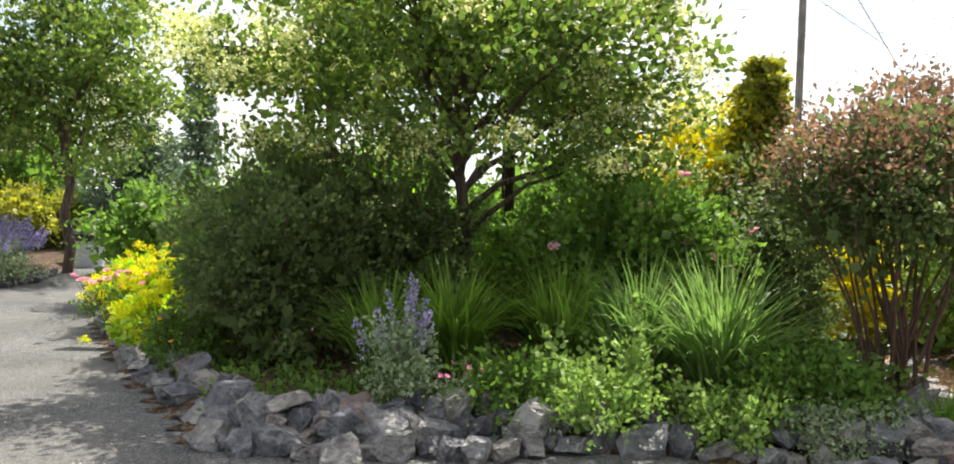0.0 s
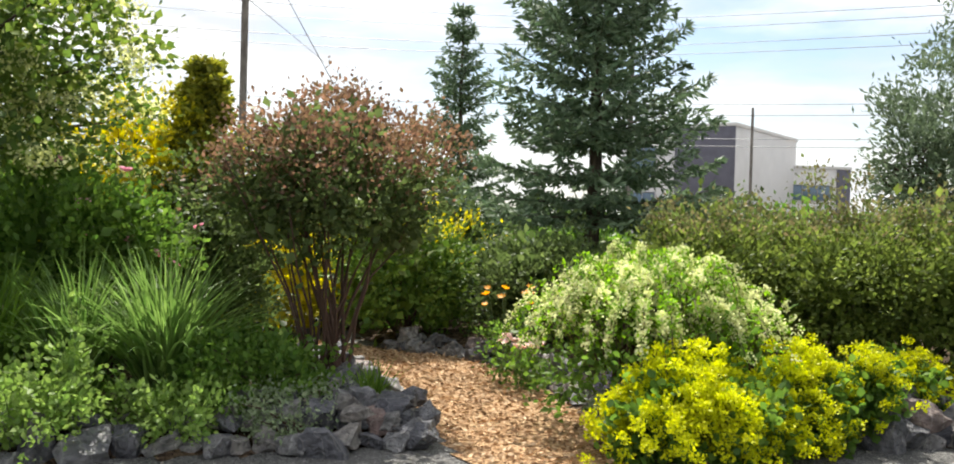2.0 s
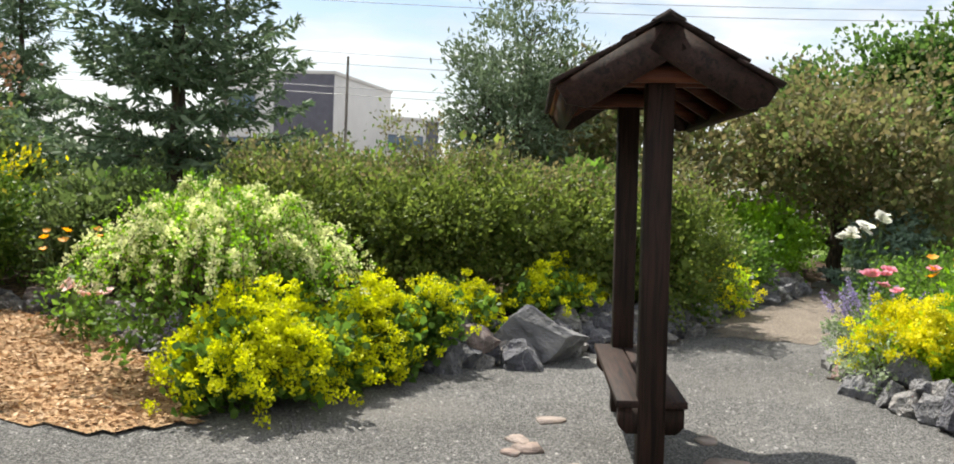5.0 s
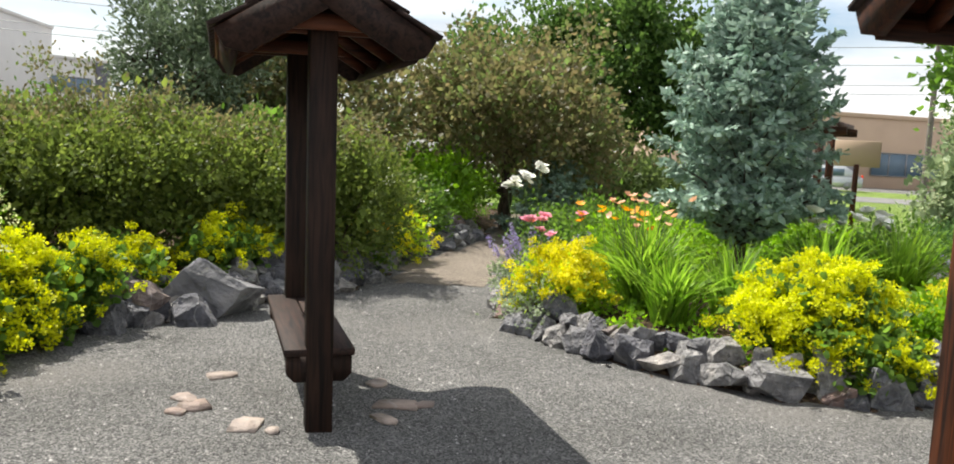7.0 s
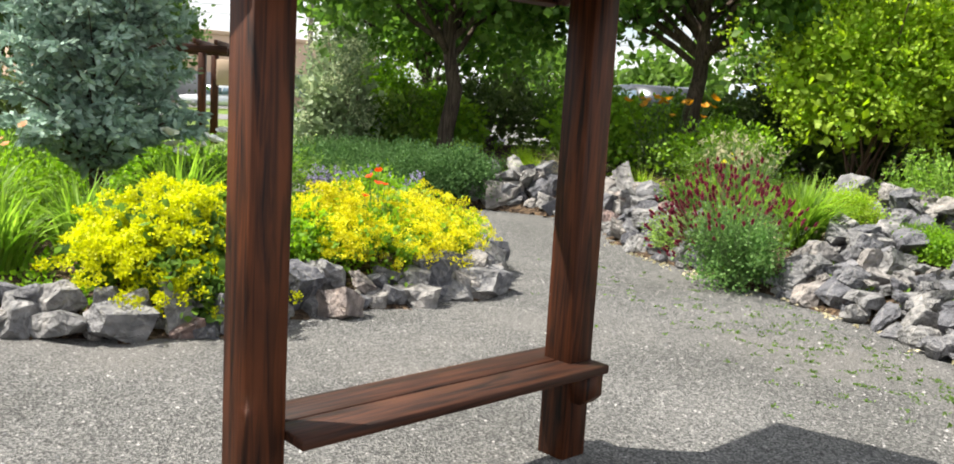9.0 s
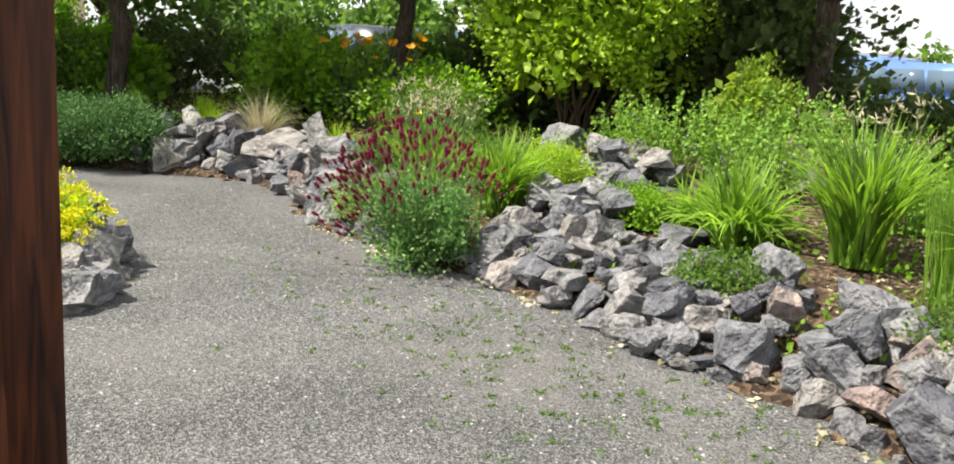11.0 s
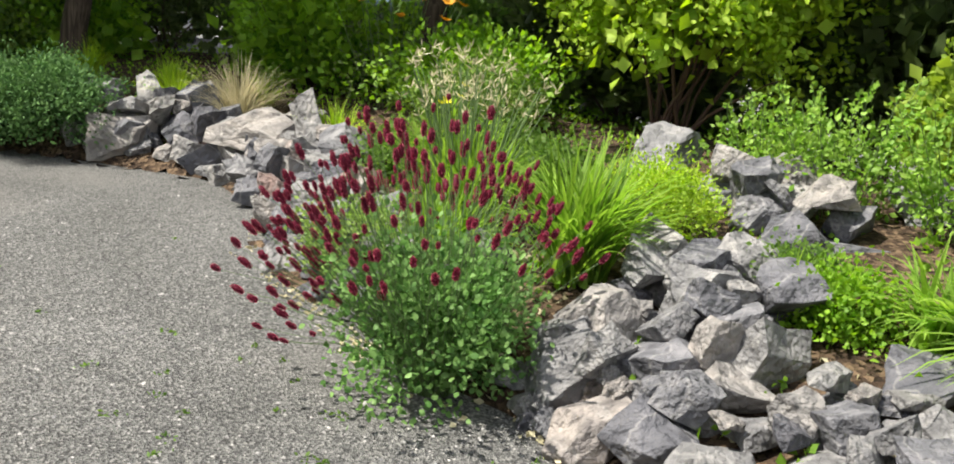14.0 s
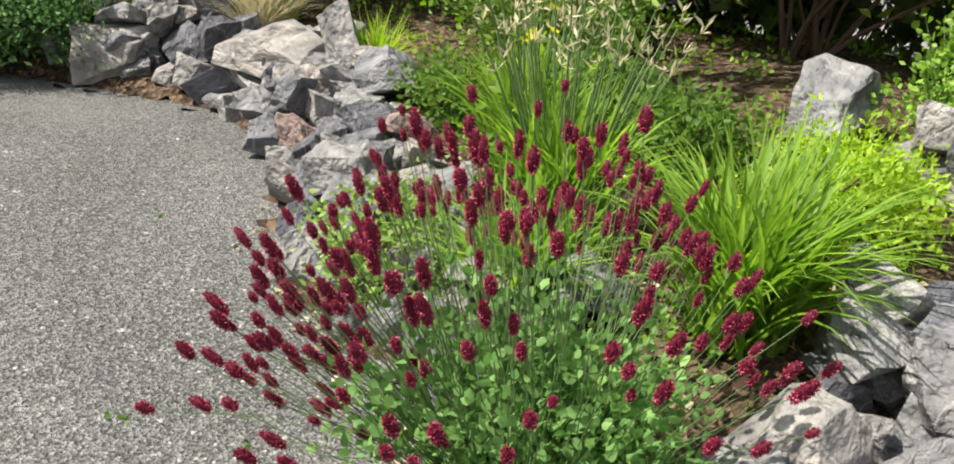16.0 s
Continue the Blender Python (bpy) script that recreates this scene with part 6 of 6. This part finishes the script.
front = math.degrees(math.atan2(49.9 - 54.9, 59.9 - 58.2))
building("office_building", (56.5, 59.9), front, 10.6, 16, 9.9, "white and slate-clad flat-roofed office building", CONCRETE, [(5.2, 10.62, 0.2, 9.9, DARKPANEL)], [(1.0, 3.4, 5.5, 8.2), (1.0, 3.4, 1.5, 4.2)])
building("office_wing", (73.0, 55.8), math.degrees(math.atan2(51.9 - 55.4, 79.6 - 73.4)), 7.6, 10, 7.3, "low white office wing with a band of windows", CONCRETE, [(6.2, 7.62, 0.2, 7.3, DARKPANEL)], [(1.2, 5.8, 4.2, 5.6)])
building("warehouse", (66, -2), -70, 26, 14, 5.2, "long beige and white flat-roofed building beyond the road", BEIGE, [(4, 8, 2.6, 5.0, CONCRETE), (0.2, 14, 0.2, 2.4, GREY)], [(15, 22, 1.0, 2.6)])
building("shop", (28.0, -66), 10, 9, 10, 3.2, "distant low shop with a dark roof", CONCRETE, [(0, 9, 1.8, 3.2, DARKPANEL)], [(1, 6, 0.6, 1.7)])
building("store", (28.0, -34.5), -50, 8, 8, 4.4, "pale low store building behind the vehicles", CONCRETE, [(1, 7, 2.6, 3.6, GREY)], [(1, 7, 0.8, 2.2)])


def utility_pole(x, y, h, r, label, arms=()):
    root = thing("utility_pole", x, y, 0, label, "utility pole", "utility poles")
    g = Bag()
    tube(g, [(0, 0, -0.2), (0, 0, h * 0.5), (0, 0, h)], r, r * 0.75, 10)
    part("shaft", g, POLE, root, smooth=True)
    for z in arms:
        box_part("crossarm", (-1.1, -0.06, z - 0.06, 1.1, 0.06, z + 0.06), POLE, root, 0.01)
        for ax in (-1.0, -0.4, 0.4, 1.0):
            g = Bag()
            tube(g, [(ax, 0, z + 0.05), (ax, 0, z + 0.13), (ax, 0, z + 0.2)], 0.05, 0.03, 6)
            part("insulator", g, GREY, root)
    return root


utility_pole(8.5, 24.0, 13, 0.11, "tall grey utility pole with a guy wire", (12.2,))
utility_pole(27.7, 28.8, 12.5, 0.13, "tall grey utility pole behind the spruce", (11.6,))
utility_pole(29.2, 23.4, 6.3, 0.07, "short thin grey pole before the office")
utility_pole(43.5, -12.3, 10, 0.14, "tall weathered utility pole by the road", (9.4,))
utility_pole(-5.0, 40.0, 11, 0.13, "distant grey wooden utility pole", (10.3,))


def wire(a, b, sag, label="thin dark overhead wire"):
    g = Bag()
    a, b = np.array(a, float), np.array(b, float)
    tube(g, arc((0, 0, 0), b - a, -sag, 16), 0.014, 0.014, 4)
    me = g.mesh("overhead_wire")
    me.materials.append(GREY)
    ob = new("overhead_wire", me)
    ob.location = a
    return tagged(ob, label, "wire", "overhead wires")


def run(z0, z1, sag=0.25):
    wire((27.7, 28.8, z0), (46.0, 0.5, z1), sag)
    wire((27.7, 28.8, z0), (-5.0, 40.0, z0 - 0.4), sag * 2)


for z0, z1 in ((10.5, 10.7), (10.0, 10.5), (9.3, 9.9), (8.9, 9.4), (6.8, 6.7), (6.3, 6.4), (5.3, 5.5), (5.0, 5.1)):
    run(z0, z1)
for z in (7.0, 6.2, 5.3, 4.9):
    wire((46.0, 0.5, z), (43.5, -12.3, z), 0.1)
    wire((43.5, -12.3, z), (36, -45, z + 0.3), 0.3)
wire((8.5, 24.0, 7.5), (20.1, 40.1, 7.7), -0.0, "slanting guy wire from the pole")
wire((8.5, 24.0, 9.5), (13.5, 22.0, 0.2), 0.0, "slanting guy wire from the pole")


def pergola(x, y):
    root = thing("pergola", x, y, 0, "dark timber pergola with notched beams by the lawn", "pergola", turn=70)
    for px in (0, 2.2):
        for py in (0, 1.6):
            box_part("post", (px - 0.09, py - 0.09, -0.05, px + 0.09, py + 0.09, 2.3), TIMBER, root, 0.01)
    for py in (0, 1.6):
        box_part("beam", (-0.6, py - 0.05, 2.3, 2.8, py + 0.05, 2.5), TIMBER_X, root, 0.01)
    for px in np.linspace(-0.4, 2.6, 7):
        box_part("slat", (px - 0.04, -0.5, 2.5, px + 0.04, 2.1, 2.62), TIMBER, root, 0.01)


pergola(25.2, -4.9)
# arbour behind the flowering tree: only its beam ends stand clear of the leaves
arbour = thing("arbour", -0.9, 11.9, land(-0.9, 11.9), "dark weathered timber arbour behind the flowering tree", "pergola", turn=0)
for px in (-1.2, 1.3):
    for py in (-0.8, 0.8):
        box_part("post", (px - 0.06, py - 0.06, -0.1, px + 0.06, py + 0.06, 3.05), TIMBER_DARK, arbour, 0.008)
for py in (-0.8, 0.8):
    box_part("beam", (-2.4, py - 0.05, 3.0, 2.4, py + 0.05, 3.25), TIMBER_DARK, arbour, 0.008)
for px in np.linspace(-1.5, 1.6, 6):
    box_part("rafter", (px - 0.035, -1.3, 3.25, px + 0.035, 1.3, 3.4), TIMBER_DARK, arbour, 0.006)

sign = thing("panel_sign", 22.5, -5.0, 0, "beige panel sign on a dark post", "sign", turn=80)
box_part("panel", (-0.5, -0.03, 1.55, 0.5, 0.03, 2.15), BEIGE, sign, 0.01)
box_part("post", (-0.06, -0.06, -0.05, 0.06, 0.06, 1.6), TIMBER, sign, 0.01)

RUBBER = plain_mat("tyre_rubber", (0.02, 0.02, 0.02), 0.85)


def vehicle(x, y, turn, paint, label, length=4.7, height=1.85, van=True):
    """A parked car: rounded body with wheel arches, glazed cabin, wheels with rims, lamps."""
    root = thing("parked_vehicle", x, y, 0.36 if y < -11 else 0.016, label, "car", "parked vehicles", turn)
    L, w = length / 2, 0.9
    roof0, roof1, belt = (-L + 0.15, L - 1.5, 1.0) if van else (-L + 0.9, L - 1.6, 0.85)
    body = Bag()
    prism(body, [(-L, 0.35), (-L + 0.1, 0.25), (L - 0.1, 0.25), (L, 0.4), (L - 0.02, 0.75), (L - 0.9, belt), (-L, belt)], (1, 0, 0), (0, 0, 1), (0, 1, 0), 2 * w, (0, -w, 0))
    part("body", body, paint, root)
    cabin = Bag()
    prism(cabin, [(-L + 0.01, belt), (L - 0.95, belt), (roof1, height - 0.06), (roof1 - 0.3, height), (roof0 + 0.1, height), (roof0, height - 0.08)], (1, 0, 0), (0, 0, 1), (0, 1, 0), 2 * w - 0.16, (0, -w + 0.08, 0))
    part("cabin", cabin, paint, root)
    for sy in (-1, 1):
        for a, b in ((roof0 + 0.15, roof0 + 1.05), (roof0 + 1.15, roof0 + 2.0), (roof0 + 2.1, roof1 + 0.1)):
            g = Bag()
            prism(g, [(a, belt + 0.08), (b + 0.12, belt + 0.08), (b, height - 0.16), (a, height - 0.16)], (1, 0, 0), (0, 0, 1), (0, sy, 0), 0.012, (0, sy * (w - 0.08), 0))
            part("side_window", g, GLASS, root)
        for px in (-L + 0.85, L - 0.85):
            g = Bag()
            tube(g, [(px, sy * (w - 0.2), 0.31), (px, sy * (w - 0.08), 0.31), (px, sy * (w + 0.02), 0.31)], 0.31, 0.31, 20)
            wheel = part("wheel", g, RUBBER, root, smooth=True)
            g = Bag()
            a = np.arange(16) * np.pi / 8
            prism(g, [(0.2 * math.cos(t), 0.2 * math.sin(t)) for t in a], (1, 0, 0), (0, 0, 1), (0, sy, 0), 0.03, (px, sy * (w - 0.0), 0.31))
            part("rim", g, GREY, wheel)
        box_part("headlight", (L - 0.12, sy * 0.68 - 0.14, 0.62, L + 0.01, sy * 0.68 + 0.14, 0.76), F_WHITE, root, 0.01)
        box_part("tail_light", (-L - 0.01, sy * 0.78 - 0.08, 0.7, -L + 0.05, sy * 0.78 + 0.08, 1.0), F_RED, root, 0.01)
    g = Bag()
    prism(g, [(-0.7, belt + 0.1), (0.7, belt + 0.1), (0.62, height - 0.18), (-0.62, height - 0.18)], (0, 1, 0), (0, 0, 1), (-1, 0, 0), 0.012, (roof0 - 0.01, 0, 0))
    part("rear_window", g, GLASS, root)
    return root


PAINT_DARK = plain_mat("paint_dark_grey", (0.05, 0.055, 0.065), 0.25, 0.4, 0.05)
PAINT_SILVER = plain_mat("paint_silver", (0.55, 0.57, 0.6), 0.25, 0.3, 0.04)
PAINT_BLUE = plain_mat("paint_blue", (0.14, 0.24, 0.48), 0.25, 0.3, 0.05)
vehicle(20.5, -15.6, 160, PAINT_DARK, "dark grey minivan parked behind the maples", 4.9, 1.85)
vehicle(16.8, -17.0, 160, PAINT_SILVER, "silver van with large windows parked behind the maples", 5.0, 2.0)
vehicle(10.3, -24.8, 172, PAINT_BLUE, "blue minivan parked in the lot", 4.8, 1.75)
vehicle(13.6, -27.5, 172, PAINT_BLUE, "blue van parked beside another", 5.0, 1.95)
vehicle(27, -12.5, 150, PAINT_SILVER, "white car parked far off", 4.5, 1.5, False)
vehicle(58, -10.5, 80, PAINT_SILVER, "white car on the far road", 4.5, 1.5, False)

# kettle-shaped bin at the bend of the path
bin_ob = thing("litter_bin", -8.15, 18.9, 0, "grey litter bin with a dark domed lid", "litter bin")
g = Bag()
tube(g, [(0, 0, 0), (0, 0, 0.3), (0, 0, 0.55)], 0.27, 0.34, 16)
part("body", g, plain_mat("bin_grey", (0.42, 0.42, 0.44), 0.6), bin_ob, smooth=True)
g = Bag()
for z, r0, r1 in ((0.55, 0.37, 0.37), (0.7, 0.37, 0.3), (0.78, 0.3, 0.1)):
    tube(g, [(0, 0, z), (0, 0, z + 0.1)], r0, r1, 16)
part("lid", g, plain_mat("bin_lid", (0.02, 0.02, 0.022), 0.5), bin_ob, "dark domed lid", smooth=True)

# ---- small scatter ----
rng = np.random.default_rng(5)
n = 26000
px, py = rng.uniform(-2.5, 11, n), rng.uniform(-7, 5.5, n)
ok = ~np.any([inside(b[0], px, py) for b in BEDS] + [inside(CHIP_PATH, px, py)], axis=0)
px, py = px[ok], py[ok]
base = np.array([(1, 0, 0), (-0.5, 0.87, 0), (-0.5, -0.87, 0), (0.1, 0.05, 0.7)])
size = 0.005 + 0.013 * rng.beta(1.2, 5, len(px))
ang = rng.uniform(0, 6.3, len(px))
c, s = np.cos(ang), np.sin(ang)
v = np.stack([px[:, None] + size[:, None] * (base[:, 0] * c[:, None] - base[:, 1] * s[:, None]), py[:, None] + size[:, None] * (base[:, 0] * s[:, None] + base[:, 1] * c[:, None]),
              size[:, None] * base[None, :, 2] + 0.001], -1)
f = np.array([[0, 1, 3], [1, 2, 3], [2, 0, 3]])[None] + (np.arange(len(px)) * 4)[:, None, None]
g = Bag()
g.add(v, f)
me = g.mesh("loose_gravel")
me.materials.append(leaf_mat("pebbles", (0.16, 0.16, 0.165), (0.34, 0.33, 0.32), 0.0, 0.8, c3=(0.46, 0.44, 0.42)))
tagged(new("loose_gravel", me), "loose grey and pale gravel chips on the path", "gravel", kind="stuff")

n = 9000
px, py = rng.uniform(3.2, 5.8, n), rng.uniform(3.8, 10, n)
ok = inside(CHIP_PATH, px, py)
px, py = px[ok], py[ok]
p = np.stack([px, py, 0.025 + 0.012 * np.sin(3 * px) * np.sin(2.7 * py)], 1)
d = unit(np.stack([rng.normal(size=len(px)), rng.normal(size=len(px)), rng.normal(0, 0.25, len(px))], 1))
g = Bag()
leaves(g, p, d, 0.055, 0.2, rng, 0.2)
me = g.mesh("wood_chips")
me.materials.append(leaf_mat("chips", (0.28, 0.16, 0.08), (0.52, 0.34, 0.19), 0.0, 0.8, c3=(0.72, 0.54, 0.36)))
tagged(new("wood_chips", me), "loose tan wood chips on the path", "wood chips", kind="stuff")

n = 300
px, py = rng.normal(4.6, 1.5, n), -5.75 + rng.normal(0, 0.4, n)
ok = ~inside(BED_WALL, px, py)
px, py = px[ok], py[ok]
p = np.repeat(np.stack([px, py, np.zeros(len(px))], 1), 9, 0) + rng.normal(0, 0.018, (len(px) * 9, 3)) * np.array([1, 1, 0])
g = Bag()
leaves(g, p, unit(rng.normal(0, 1, p.shape) * np.array([1, 1, 0.2]) + np.array([0, 0, 0.5])), 0.022, 0.3, rng)
me = g.mesh("weeds")
me.materials.append(L_MID)
tagged(new("weeds", me), "tiny green weeds sprouting in the gravel", "weeds", kind="stuff")


n = 1500
px, py = rng.uniform(1.8, 9.5, n), rng.uniform(-8.6, -5.9, n)
ok = (edge_dist(BED_WALL, px, py) < 0.16) | (inside(BED_WALL, px, py) & (rng.random(n) < 0.45))
px, py = px[ok], py[ok]
p = np.repeat(np.stack([px, py, np.array([land(a, b) for a, b in zip(px, py)]) + 0.012], 1), 3, 0) + rng.normal(0, 0.03, (len(px) * 3, 3)) * np.array([1, 1, 0.1])
g = Bag()
leaves(g, p, unit(rng.normal(0, 1, p.shape) * np.array([1, 1, 0.25])), 0.04, 0.32, rng)
me = g.mesh("leaf_litter")
me.materials.append(L_STRAW)
tagged(new("leaf_litter", me), "dry straw-coloured fallen leaves between the stones", "leaf litter", kind="stuff")
